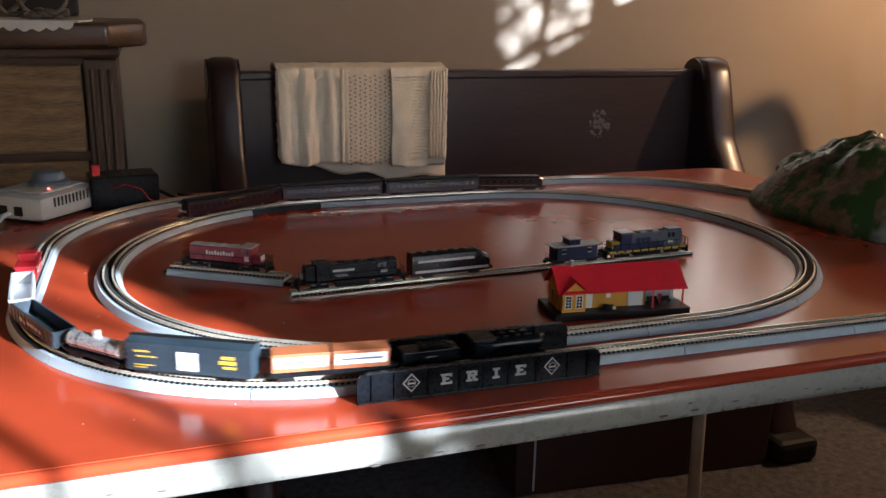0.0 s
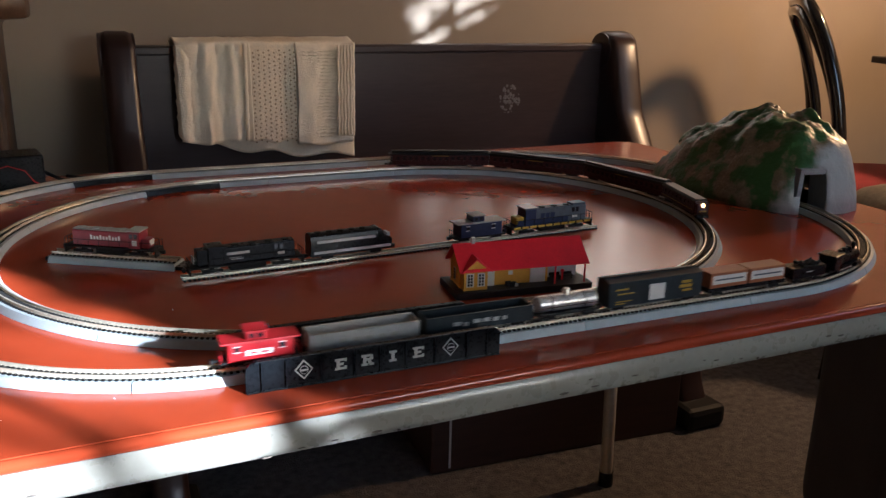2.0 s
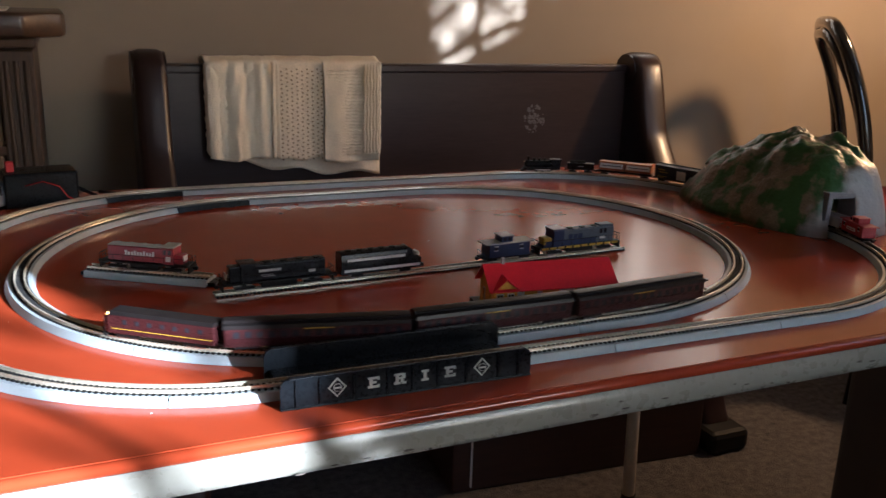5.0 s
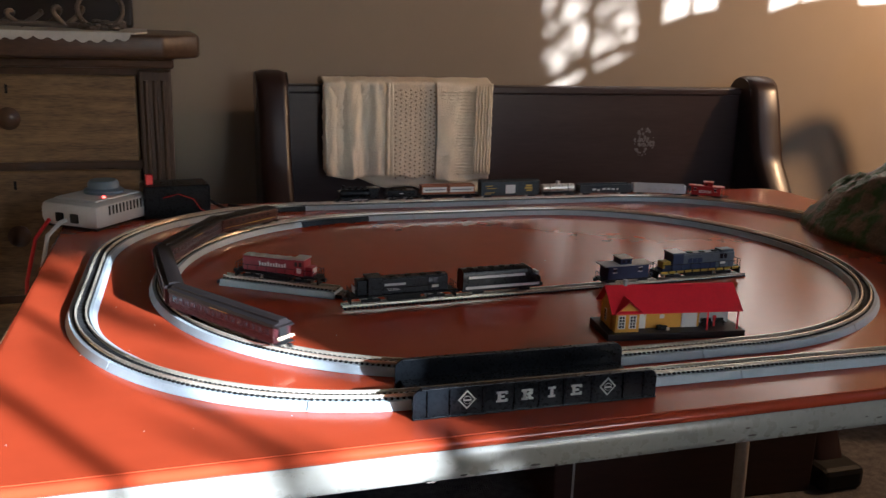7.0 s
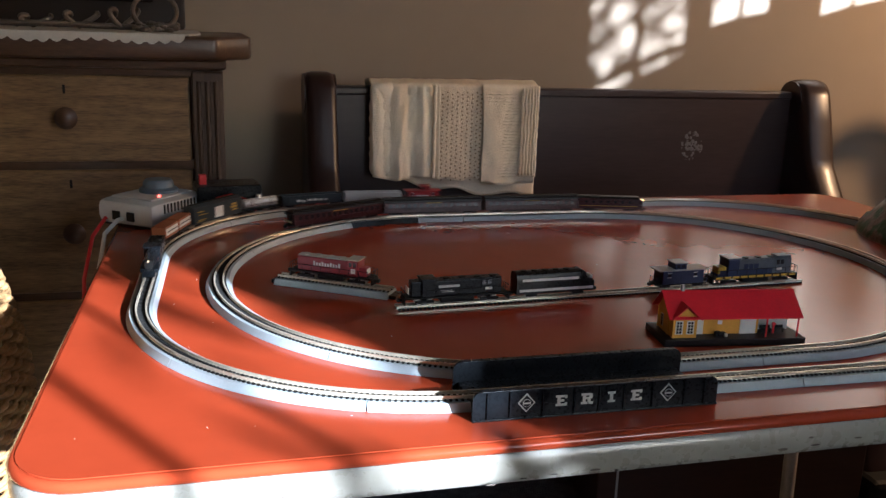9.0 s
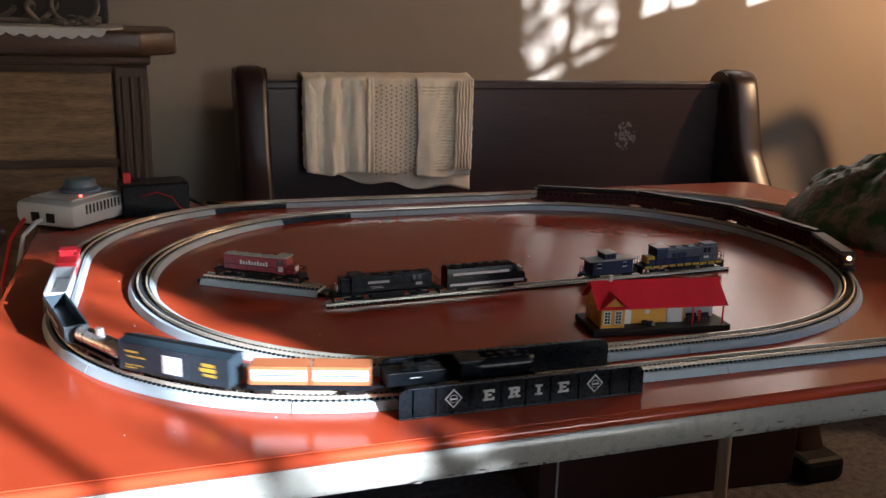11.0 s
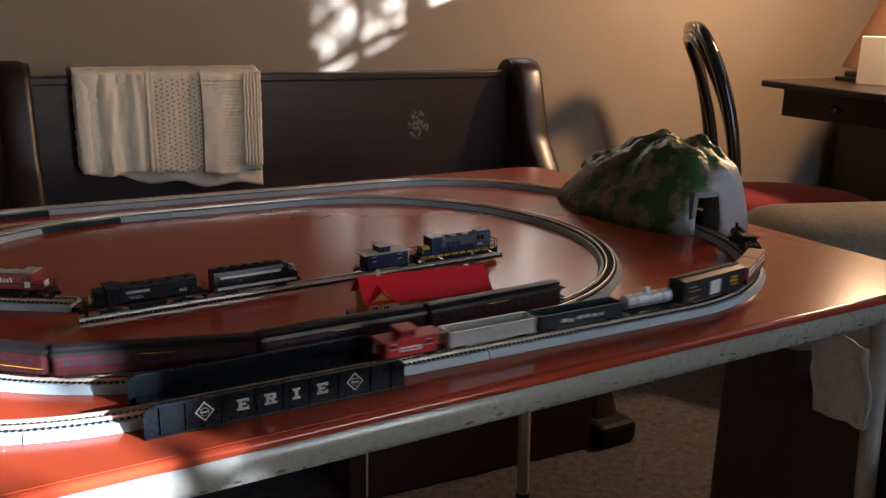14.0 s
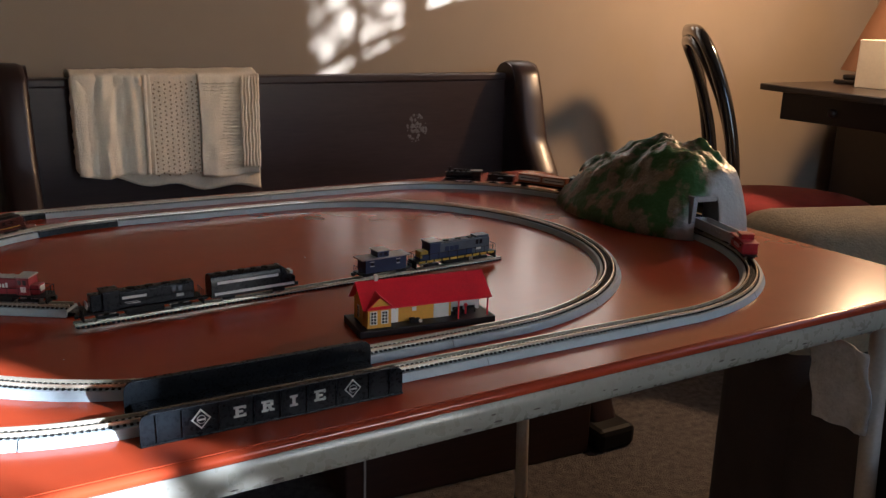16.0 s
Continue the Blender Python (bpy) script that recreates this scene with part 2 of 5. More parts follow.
def tube(bm, pts, r, seg=8, closed=False):
    """A round tube along points; r is one radius or one for each point."""
    pts = [Vector(p) for p in pts]
    k = len(pts)
    rs = r if isinstance(r, (list, tuple)) else [r] * k
    rings = []
    ref = None
    for i, p in enumerate(pts):
        a, c = pts[(i - 1) % k if closed else max(i - 1, 0)], pts[(i + 1) % k if closed else min(i + 1, k - 1)]
        t = (c - a).normalized()
        if ref is None:
            ref = t.orthogonal().normalized()
        ref = (ref - t * ref.dot(t)).normalized()
        s = t.cross(ref)
        rings.append([bm.verts.new(p + (ref * math.cos(j * math.tau / seg) + s * math.sin(j * math.tau / seg)) * rs[i]) for j in range(seg)])
    for i in range(k if closed else k - 1):
        a, c = rings[i], rings[(i + 1) % k]
        for j in range(seg):
            bm.faces.new((a[j], a[(j + 1) % seg], c[(j + 1) % seg], c[j]))
    if not closed:
        bm.faces.new(rings[0][::-1])
        bm.faces.new(rings[-1])
    return bm


def lathe(bm, profile, seg=24, m=None):
    b = bmesh.new()
    rings = [[b.verts.new((r * math.cos(j * math.tau / seg), r * math.sin(j * math.tau / seg), z)) for j in range(seg)] for r, z in profile]
    for a, c in zip(rings, rings[1:]):
        for j in range(seg):
            b.faces.new((a[j], a[(j + 1) % seg], c[(j + 1) % seg], c[j]))
    b.faces.new(rings[0][::-1])
    b.faces.new(rings[-1])
    return merge(bm, b, m)


def sweep(bm, path, profile, closed=False):
    """A profile of (across, up) carried along flat points (x, y)."""
    k, rings = len(path), []
    for i in range(k):
        a, c = path[(i - 1) % k if closed else max(i - 1, 0)], path[(i + 1) % k if closed else min(i + 1, k - 1)]
        tx, ty = c[0] - a[0], c[1] - a[1]
        d = math.hypot(tx, ty)
        nx, ny = ty / d, -tx / d
        rings.append([bm.verts.new((path[i][0] + nx * u, path[i][1] + ny * u, w)) for u, w in profile])
    q = len(profile)
    for i in range(k if closed else k - 1):
        a, c = rings[i], rings[(i + 1) % k]
        for j in range(q):
            bm.faces.new((a[j], a[(j + 1) % q], c[(j + 1) % q], c[j]))
    if not closed:
        bm.faces.new(rings[0][::-1])
        bm.faces.new(rings[-1])
    bmesh.ops.recalc_face_normals(bm, faces=list(bm.faces))
    return bm


def part(name, bm, material, parent=None, label="", smooth=None):
    """Links a bmesh as one mesh object under a thing or a part."""
    me = bpy.data.meshes.new(name)
    if smooth is not None:
        for f in bm.faces:
            f.smooth = True
        for e in bm.edges:
            if len(e.link_faces) == 2 and e.calc_face_angle(0) > radians(smooth):
                e.smooth = False
    bm.to_mesh(me)
    bm.free()
    me.materials.append(material)
    ob = new(name, me)
    ob.parent = parent
    if label:
        tagged(ob, label)
    return ob


def thing(name, m, label, category, group="", kind=""):
    ob = new(name)
    ob.empty_display_size = 0.05
    ob.matrix_world = m
    return tagged(ob, label, category, group, kind)


def boxes(*rows, bevel=0.0):
    bm = bmesh.new()
    for r in rows:
        box(bm, *r, bevel=bevel)
    return bm


def B(f, *a, **k):
    return f(bmesh.new(), *a, **k)


# ---- room ----
X0, X1, Y0, Y1, ZC = -1.7, 3.02, -2.2, 2.02, 2.85
part("floor", boxes((X0 - 0.2, X1 + 0.2, Y0 - 0.2, Y1 + 0.2, -0.1, 0.0)), CARPET)
part("ceiling", boxes((X0 - 0.2, X1 + 0.2, Y0 - 0.2, Y1 + 0.2, ZC, ZC + 0.1)), CEIL)
part("wall_north", boxes((X0 - 0.15, X1 + 0.15, Y1, Y1 + 0.15, 0, ZC)), WALLP)
part("wall_west", boxes((X0 - 0.15, X0, Y0, Y1, 0, ZC)), WALLP)
WX0, WX1, WZ0, WZ1 = 0.80, 1.965, H + 0.10, H + 1.30  # opening behind the camera
part("wall_south", boxes((X0 - 0.15, WX0, Y0 - 0.15, Y0, 0, ZC), (WX1, X1 + 0.15, Y0 - 0.15, Y0, 0, ZC), (WX0, WX1, Y0 - 0.15, Y0, 0, WZ0), (WX0, WX1, Y0 - 0.15, Y0, WZ1, ZC)), WALLP)
EY0, EY1, EZ0, EZ1 = -1.92, 0.40, H + 1.02, H + 1.82  # row of high lights in the east wall
part("wall_east", boxes((X1, X1 + 0.15, Y0, EY0, 0, ZC), (X1, X1 + 0.15, EY1, Y1, 0, ZC), (X1, X1 + 0.15, EY0, EY1, 0, EZ0), (X1, X1 + 0.15, EY0, EY1, EZ1, ZC)), WALLP)
for ob_name, text, cat in (("floor", "speckled grey and tan carpet on the floor", "carpet"), ("ceiling", "plain off-white painted ceiling of the room", "ceiling"), ("wall_north", "beige painted wall with dappled sun patches", "wall"), ("wall_west", "plain beige painted wall of the room", "wall"), ("wall_south", "beige painted wall with a window opening", "wall"), ("wall_east", "beige painted wall with high window openings", "wall")):
    tagged(bpy.data.objects[ob_name], text, cat, kind="structure")

win = thing("window_1", pose(0, Y0 - 0.08, 0), "white painted sash window letting in low sun", "window", kind="structure")
part("window_frame", boxes((WX0, WX0 + 0.03, -0.03, 0.03, WZ0, WZ1), (WX1 - 0.03, WX1, -0.03, 0.03, WZ0, WZ1), (WX0, WX1, -0.028, 0.028, WZ0, WZ0 + 0.03), (WX0, WX1, -0.028, 0.028, WZ1 - 0.03, WZ1)), FRAME, win)
for x0, x1 in ((1.643, 1.653), (1.750, 1.758)):
    part("mullion", boxes((x0, x1, -0.004, 0.004, WZ0, WZ1)), FRAME, win)
part("window_rail", boxes((WX0, WX1, -0.018, 0.018, H + 0.60, H + 0.63)), FRAME, win)
win = thing("window_2", pose(X1 + 0.025, 0, 0), "row of small painted window lights high in the wall", "window", kind="structure")
part("window_frame", boxes((-0.005, 0.005, EY0, EY1, EZ0, EZ0 + 0.006), (-0.005, 0.005, EY0, EY1, EZ1 - 0.02, EZ1)), FRAME, win)
# uprights, some board-wide and cut short, added out of view to part the sun patches
for y0, y1, top in ((-1.92, -1.585, 1.80), (-1.392, -1.362, 1.80), (-1.170, -1.055, 1.58), (-0.935, -0.915, 1.60), (-0.800, -0.545, 1.45), (-0.40, -0.385, 1.50), (-0.235, -0.085, 1.40), (0.095, 0.40, 1.80)):
    part("mullion", boxes((-0.003, 0.003, y0, y1, EZ0 + 0.006, H + top)), FRAME, win)
# unseen boards added to cap the sun patches and their sheen on the table
for y0, y1 in ((-1.585, -1.392), (-1.362, -1.170)):
    part("head_board", boxes((-0.003, 0.003, y0, y1, H + 1.69, EZ1 - 0.02)), FRAME, win)
part("head_board", boxes((-0.003, 0.003, -0.62, 0.095, H + 1.66, EZ1 - 0.02)), FRAME, win)
# unseen stepped boards set each sun patch's lower edge; sloped bars cross the first
for y0, y1, z0, z1 in ((-1.585, -1.392, 1.452, 1.437), (-1.362, -1.170, 1.434, 1.420), (-1.055, -0.935, 1.452, 1.430), (-0.915, -0.800, 1.425, 1.395), (-0.545, -0.400, 1.295, 1.268), (-0.385, -0.235, 1.262, 1.225), (-0.085, 0.095, 1.150, 1.090)):
    part("sill_board", B(prism, [(y0, EZ0 + 0.006), (y1, EZ0 + 0.006), (y1, H + z1), (y0, H + z0)], "x", -0.003, 0.003), FRAME, win)
for y0, y1, z0, z1 in ((-1.585, -1.392, 1.502, 1.482), (-1.362, -1.170, 1.478, 1.455)):
    part("glazing_bar", B(prism, [(y0, H + z0 - 0.022), (y1, H + z1 - 0.022), (y1, H + z1), (y0, H + z0)], "x", -0.003, 0.003), FRAME, win)

# ---- the table ----
TX0, TX1, TY0, TY1, TR = -0.172, 1.022, 0.524, 1.335, 0.045


def rounded(x0, x1, y0, y1, r, n=8):
    pts = []
    for cx, cy, a0 in ((x1 - r, y0 + r, -90), (x1 - r, y1 - r, 0), (x0 + r, y1 - r, 90), (x0 + r, y0 + r, 180)):
        for i in range(n + 1):
            a = radians(a0 + 90 * i / n)
            pts.append((cx + r * math.cos(a), cy + r * math.sin(a)))
    return pts


table = thing("folding_table", pose(0, 0, 0), "folding table with red vinyl top and cream metal rim", "table")
bm = B(prism, rounded(TX0 + 0.001, TX1 - 0.001, TY0 + 0.001, TY1 - 0.001, TR), "z", H - 0.014, H)
part("tabletop", bm, VINYL, table, "red vinyl covered top")
bm = bmesh.new()
rim = rounded(TX0, TX1, TY0, TY1, TR)
tube(bm, [(x, y, H - 0.0050) for x, y in rim], 0.0046, 8, True)
part("edge_roll", bm, VINYL, table, "rolled red vinyl edge", smooth=60)
bm = B(sweep, rim, [(-0.022, H - 0.008), (0.001, H - 0.008), (0.0035, H - 0.011), (0.0045, H - 0.018), (0.004, H - 0.026), (0.001, H - 0.032), (-0.004, H - 0.035), (-0.022, H - 0.035)], True)
part("rim", bm, CREAM, table, "cream enamelled steel rim, chipped", smooth=50)
for i in range(26):
    x = random.uniform(TX0 + 0.05, TX1 - 0.06)
    z, w, h = H - random.uniform(0.017, 0.031), random.uniform(0.002, 0.009), random.uniform(0.0008, 0.0022)
    bm = bmesh.new()
    ball(bm, (x, TY0 - 0.0042, z), 1.0, (w / 2, 0.0006, h / 2), 8, 6)
    part("paint_chip", bm, CHIP, table)


def leg(x, y, lean):
    bm = B(tube, [(x, y, H - 0.03), (x + lean, y, 0.02), (x + lean, y, 0.0)], [0.0125, 0.0125, 0.0125], 12)
    ob = part("leg", bm, LEGP, table, smooth=50)
    part("rubber_foot", B(cyl, (x + lean, y, 0.0), (x + lean, y, 0.03), 0.015), BLACKP, ob)


for x, lean in ((-0.09, 0.03), (0.975, 0.02)):
    for y in (0.575, 1.285):
        leg(x, y, lean + (0.045 if x > 0 and y < 1 else 0.0))
    bm = B(tube, [(x, 0.585, H - 0.16), (x, 0.70, H - 0.035)], 0.006, 8)
    part("folding_brace", bm, LEGP, table)

# ---- track loops ----
INNER = (0.355, 0.9135, 0.398, 0.2858, 0.2858, 0.0)
OUTER = (0.4006, 0.9295, 0.5144, 0.3482, 0.2634, -0.0131)
RAIL_Z = 0.0097


def loop_length(lp):
    _, _, a, b, r, _ = lp
    return 4 * (a - r) + 4 * (b - r) + math.tau * r


def loop_point(lp, s):
    """The place on the loop s metres counter-clockwise of the middle of its front straight."""
    cx, cy, a, b, r, th = lp
    s %= loop_length(lp)
    q = math.pi * r / 2
    legs = [("l", -0.0, -b, 1, 0, a - r), ("c", a - r, -b + r, -90, 0, q), ("l", a, -b + r, 0, 1, 2 * (b - r)), ("c", a - r, b - r, 0, 0, q),
            ("l", a - r, b, -1, 0, 2 * (a - r)), ("c", -a + r, b - r, 90, 0, q), ("l", -a, b - r, 0, -1, 2 * (b - r)), ("c", -a + r, -b + r, 180, 0, q),
            ("l", -a + r, -b, 1, 0, a - r)]
    x, y = 0.0, -b
    for i, (kind, u, w, p, o, d) in enumerate(legs):
        if s <= d or i == len(legs) - 1:
            if kind == "l":
                x, y = u + p * s, w + o * s
            else:
                t = radians(p) + s / r
                x, y = u + r * math.cos(t), w + r * math.sin(t)
            break
        s -= d
    c, n = math.cos(th), math.sin(th)
    return cx + c * x - n * y, cy + n * x + c * y


BED = [(-0.0138, 0.0002), (0.0138, 0.0002), (0.0105, 0.0062), (-0.0105, 0.0062)]
DARKBED = [(-0.0150, 0.0002), (0.0150, 0.0002), (0.0125, 0.0070), (-0.0125, 0.0070)]


def ties(pts_dirs, length=0.0148, width=0.0021, z0=0.0060, z1=0.0074):
    verts, faces = [], []
    for (x, y), (tx, ty) in pts_dirs:
        nx, ny = ty, -tx
        k = len(verts)
        for z in (z0, z1):
            for a, b in ((-1, -1), (1, -1), (1, 1), (-1, 1)):
                verts.append((x + nx * a * length / 2 + tx * b * width / 2, y + ny * a * length / 2 + ty * b * width / 2, z))
        faces += [(k + 4, k + 5, k + 6, k + 7)] + [(k + i, k + (i + 1) % 4, k + 4 + (i + 1) % 4, k + 4 + i) for i in range(4)]
    me = bpy.data.meshes.new("ties")
    me.from_pydata(verts, [], faces)
    return me


def rail_profile(o):
    return [(o - 0.0011, 0.0070), (o + 0.0011, 0.0070), (o + 0.0007, 0.0078), (o + 0.0007, RAIL_Z), (o - 0.0007, RAIL_Z), (o - 0.0007, 0.0078)]


def track_loop(lp, label, joints, dark):
    tr = thing("track_loop", pose(0, 0, H), label, "toy track", "track loops")
    per = loop_length(lp)
    n = int(per / 0.006)
    for i, s0 in enumerate(joints):
        s1 = joints[(i + 1) % len(joints)]
        s1 += per if s1 <= s0 else 0
        k = max(3, int((s1 - s0) / 0.008))
        pts = [loop_point(lp, s0 + 0.0004 + (s1 - s0 - 0.0008) * j / k) for j in range(k + 1)]
        part("track_piece", B(sweep, pts, BED), ROADBED, tr)
    pts = [loop_point(lp, per * j / n) for j in range(n)]
    for o in (-0.0045, 0.0045):
        part("rail", B(sweep, pts, rail_profile(o), True), RAIL, tr, "nickel silver rail")
    k = int(per / 0.0044)
    rows = []
    for j in range(k):
        a, b = loop_point(lp, per * j / k - 0.001), loop_point(lp, per * j / k + 0.001)
        d = math.hypot(b[0] - a[0], b[1] - a[1])
        rows.append((((a[0] + b[0]) / 2, (a[1] + b[1]) / 2), ((b[0] - a[0]) / d, (b[1] - a[1]) / d)))
    ob = new("sleeper_bed", ties(rows))
    ob.data.materials.append(TIE)
    ob.parent = tr
    tagged(ob, "black plastic sleepers under the rails", kind="stuff")
    for s in joints:
        for o in (-0.0045, 0.0045):
            (ax, ay), (bx, by) = loop_point(lp, s - 0.003), loop_point(lp, s + 0.003)
            d = math.hypot(bx - ax, by - ay)
            m = Matrix.Translation(((ax + bx) / 2, (ay + by) / 2, 0.0082)) @ Matrix.Rotation(math.atan2(by - ay, bx - ax), 4, "Z")
            part("rail_joiner", B(box, -0.003, 0.003, o - 0.0011, o + 0.0011, -0.0007, 0.0007, 0.0, m), RAIL, tr)
    s0, s1 = dark
    pts = [loop_point(lp, s0 + (s1 - s0) * j / 14) for j in range(15)]
    part("power_piece", B(sweep, pts, DARKBED), BLACKP, tr, "black plastic terminal track piece")
    mid = loop_point(lp, s0 + 0.07 * (s1 - s0) + 0.03)
    part("wire_plug", B(box, mid[0] - 0.018, mid[0] + 0.012, mid[1] + 0.012, mid[1] + 0.024, 0.0005, 0.0065, 0.001), REDWIRE, tr, "red plastic wire plug")
    return tr


pi_, po_ = loop_length(INNER), loop_length(OUTER)
track_loop(INNER, "inner oval of grey-bedded model railway track", [pi_ * j / 12 + 0.055 for j in range(12)], (1.245, 1.35))
track_loop(OUTER, "outer oval of grey-bedded model railway track", [po_ * j / 17 + 0.02 for j in range(17)], (1.75, 1.86))


def straight_track(name, a, b, bed, label):
    a, b = Vector(a), Vector(b)
    L = (b - a).length
    tr = thing(name, Matrix.Translation((*((a + b) / 2), H)) @ Matrix.Rotation(math.atan2(b.y - a.y, b.x - a.x), 4, "Z"), label, "toy track")
    dz = 0.0 if bed else -0.0058
    if bed:
        part("track_piece", B(sweep, [(-L / 2, 0), (L / 2, 0)], BED), ROADBED, tr)
    for o in (-0.0045, 0.0045):
        part("rail", B(sweep, [(-L / 2, 0), (L / 2, 0)], [(u, z + dz) for u, z in rail_profile(o)]), RAIL, tr)
    k = int(L / 0.0044)
    ob = new("sleeper_bed", ties([((-L / 2 + L * (j + 0.5) / k, 0), (1, 0)) for j in range(k)], z0=0.0060 + dz - (0 if bed else 0.0002), z1=0.0074 + dz))
    ob.data.materials.append(TIE)
    ob.parent = tr
    tagged(ob, "black plastic sleepers under the rails", kind="stuff")
    if bed:
        part("track_clip", boxes((L / 2, L / 2 + 0.008, -0.010, 0.010, 0.0002, 0.004), bevel=0.0006), BLACKP, tr)
        part("track_clip", boxes((-L / 2 - 0.006, -L / 2, -0.008, 0.008, 0.0002, 0.004), bevel=0.0006), BLACKP, tr)
    return tr


SID_A, SID_B = (0.127, 0.813), (0.606, 0.838)
straight_track("siding_track", SID_A, SID_B, False, "bare sectional display track with black sleepers")
BUR_A, BUR_B = (0.021, 0.924), (0.131, 0.853)
straight_track("short_track", BUR_A, BUR_B, True, "short straight piece of grey-bedded display track")

# ---- girder bridges ----


def letter(kind, w, h, t):
    """Slab strokes of a white mark, as boxes (x0, x1, z0, z1)."""
    serif = t * 0.7
    if kind == "three_arms":
        return [(0, t, 0, h), (-t * 0.5, w, 0, serif), (-t * 0.5, w, h - serif, h), (0, w * 0.7, h / 2 - serif / 2, h / 2 + serif / 2), (w - serif, w, 0, h * 0.3), (w - serif, w, h * 0.7, h)]
    if kind == "stem":
        return [(w / 2 - t / 2, w / 2 + t / 2, 0, h), (w * 0.12, w * 0.88, 0, serif), (w * 0.12, w * 0.88, h - serif, h)]
    return [(0, t, 0, h), (-t * 0.5, t * 1.6, 0, serif), (-t * 0.5, w * 0.8, h - serif, h), (0, w * 0.8, h * 0.45, h * 0.45 + serif), (w * 0.8 - t * 0.4, w * 0.8 + t * 0.6, h * 0.5, h * 0.95),
            (w * 0.5, w * 0.5 + t, h * 0.15, h * 0.45), (w * 0.62, w * 0.62 + t, 0, h * 0.22), (w * 0.62, w * 1.08, 0, serif)]


def bridge(lp, s_mid, length, marked, label):
    ax, ay = loop_point(lp, s_mid - 0.02)
    bx, by = loop_point(lp, s_mid + 0.02)
    br = thing("girder_bridge", Matrix.Translation(((ax + bx) / 2, (ay + by) / 2, H)) @ Matrix.Rotation(math.atan2(by - ay, bx - ax), 4, "Z"), label, "toy bridge", "")
    hl, hh, off = length / 2, 0.0228, 0.0288
    part("deck", boxes((-hl + 0.004, hl - 0.004, -off, off, 0.0002, 0.0064), bevel=0.0005), BLACKP, br)
    for sgn in (-1, 1):
        y = sgn * off
        r = 0.007
        outline = [(-hl, 0.0), (hl, 0.0)]
        for cx, a0 in ((hl - r, 0), (-hl + r, 90)):
            outline += [(cx + r * math.cos(radians(a0 + 15 * i)), hh - r + r * math.sin(radians(a0 + 15 * i))) for i in range(7)]
        g = part("girder", B(prism, outline, "y", y - 0.0011, y + 0.0011), BLACKP, br)
        part("flange", boxes((-hl + 0.006, hl - 0.006, y - 0.0024, y + 0.0024, hh - 0.0012, hh + 0.0004), bevel=0.0003), BLACKP, g)
        part("flange", boxes((-hl, hl, y - 0.0026, y + 0.0026, 0.0, 0.0014), bevel=0.0003), BLACKP, g)
        for x in (-0.086, -0.069, -0.0440, -0.0195, 0.0, 0.0198, 0.0428, 0.069, 0.086):
            part("stiffener", boxes((x - 0.0007, x + 0.0007, y + sgn * 0.0008, y + sgn * 0.0024, 0.001, hh - 0.001), bevel=0.0002), BLACKP, g)
        if sgn < 0 and marked:
            for kind, x in (("three_arms", -0.0330), ("bowl", -0.0132), ("stem", 0.0058), ("three_arms", 0.0264)):
                bm = boxes(*[(x + x0, x + x1, y - 0.0016, y - 0.0010, 0.0078 + z0, 0.0078 + z1) for x0, x1, z0, z1 in letter(kind, 0.0076, 0.0084, 0.0024)])
                part("white_mark", bm, MARK, g, "white slab-serif marking")
            for x in (-0.0567, 0.0555):
                for k, (r, dy, m) in enumerate(((0.0075, 0.0015, MARK), (0.0060, 0.0018, BLACKP), (0.0050, 0.0021, MARK), (0.0043, 0.0024, BLACKP))):
                    zc = 0.0123
                    pts = [(x, zc - r), (x + r * 0.9, zc), (x, zc + r), (x - r * 0.9, zc)] if k < 2 else [(x + r * 0.62 * math.cos(i * math.tau / 16), zc + r * 0.62 * math.sin(i * math.tau / 16)) for i in range(16)]
                    part("diamond_mark" if k == 0 else "diamond_field", B(prism, pts, "y", y - dy, y - 0.0009), m, g)
                part("diamond_bar", boxes((x - 0.0026, x + 0.0026, y - 0.0026, y - 0.0010, 0.0117, 0.0129)), MARK, g)
    return br


bridge(OUTER, -0.1665, 0.194, True, "black plastic plate girder bridge with white markings")

# ---- rolling stock: x forward, z from the rail tops ----


def trucks(car, at, wheels=2, r=0.0027, m=TRUCK):
    for x in at:
        w = 0.0062 if wheels == 2 else 0.010
        t = part("truck", boxes((x - w, x + w, -0.0072, -0.0056, 0.0018, 0.0044), (x - w, x + w, 0.0056, 0.0072, 0.0018, 0.0044), (x - 0.002, x + 0.002, -0.006, 0.006, 0.003, 0.0058), bevel=0.0004), m, car)
        for j in range(wheels):
            wx = x - w * 0.62 + 2 * w * 0.62 * j / (wheels - 1)
            bm = bmesh.new()
            for y in (-0.0045, 0.0045):
                cyl(bm, (wx, y - 0.0007, r), (wx, y + 0.0007, r), r, seg=14)
            cyl(bm, (wx, -0.0045, r), (wx, 0.0045, r), 0.0006, seg=6)
            part("wheelset", bm, WHEEL, t)


def couplers(car, x0, x1):
    for x, d in ((x0, -1), (x1, 1)):
        part("coupler", boxes((min(x, x + d * 0.005), max(x, x + d * 0.005), -0.0010, 0.0010, 0.0036, 0.0054), (min(x + d * 0.003, x + d * 0.006), max(x + d * 0.003, x + d * 0.006), -0.0018, 0.0018, 0.0030, 0.0062), bevel=0.0003), TRUCK, car)


def car_thing(name, label, category, group):
    return thing(name, pose(0, 0, 0), label, category, group)


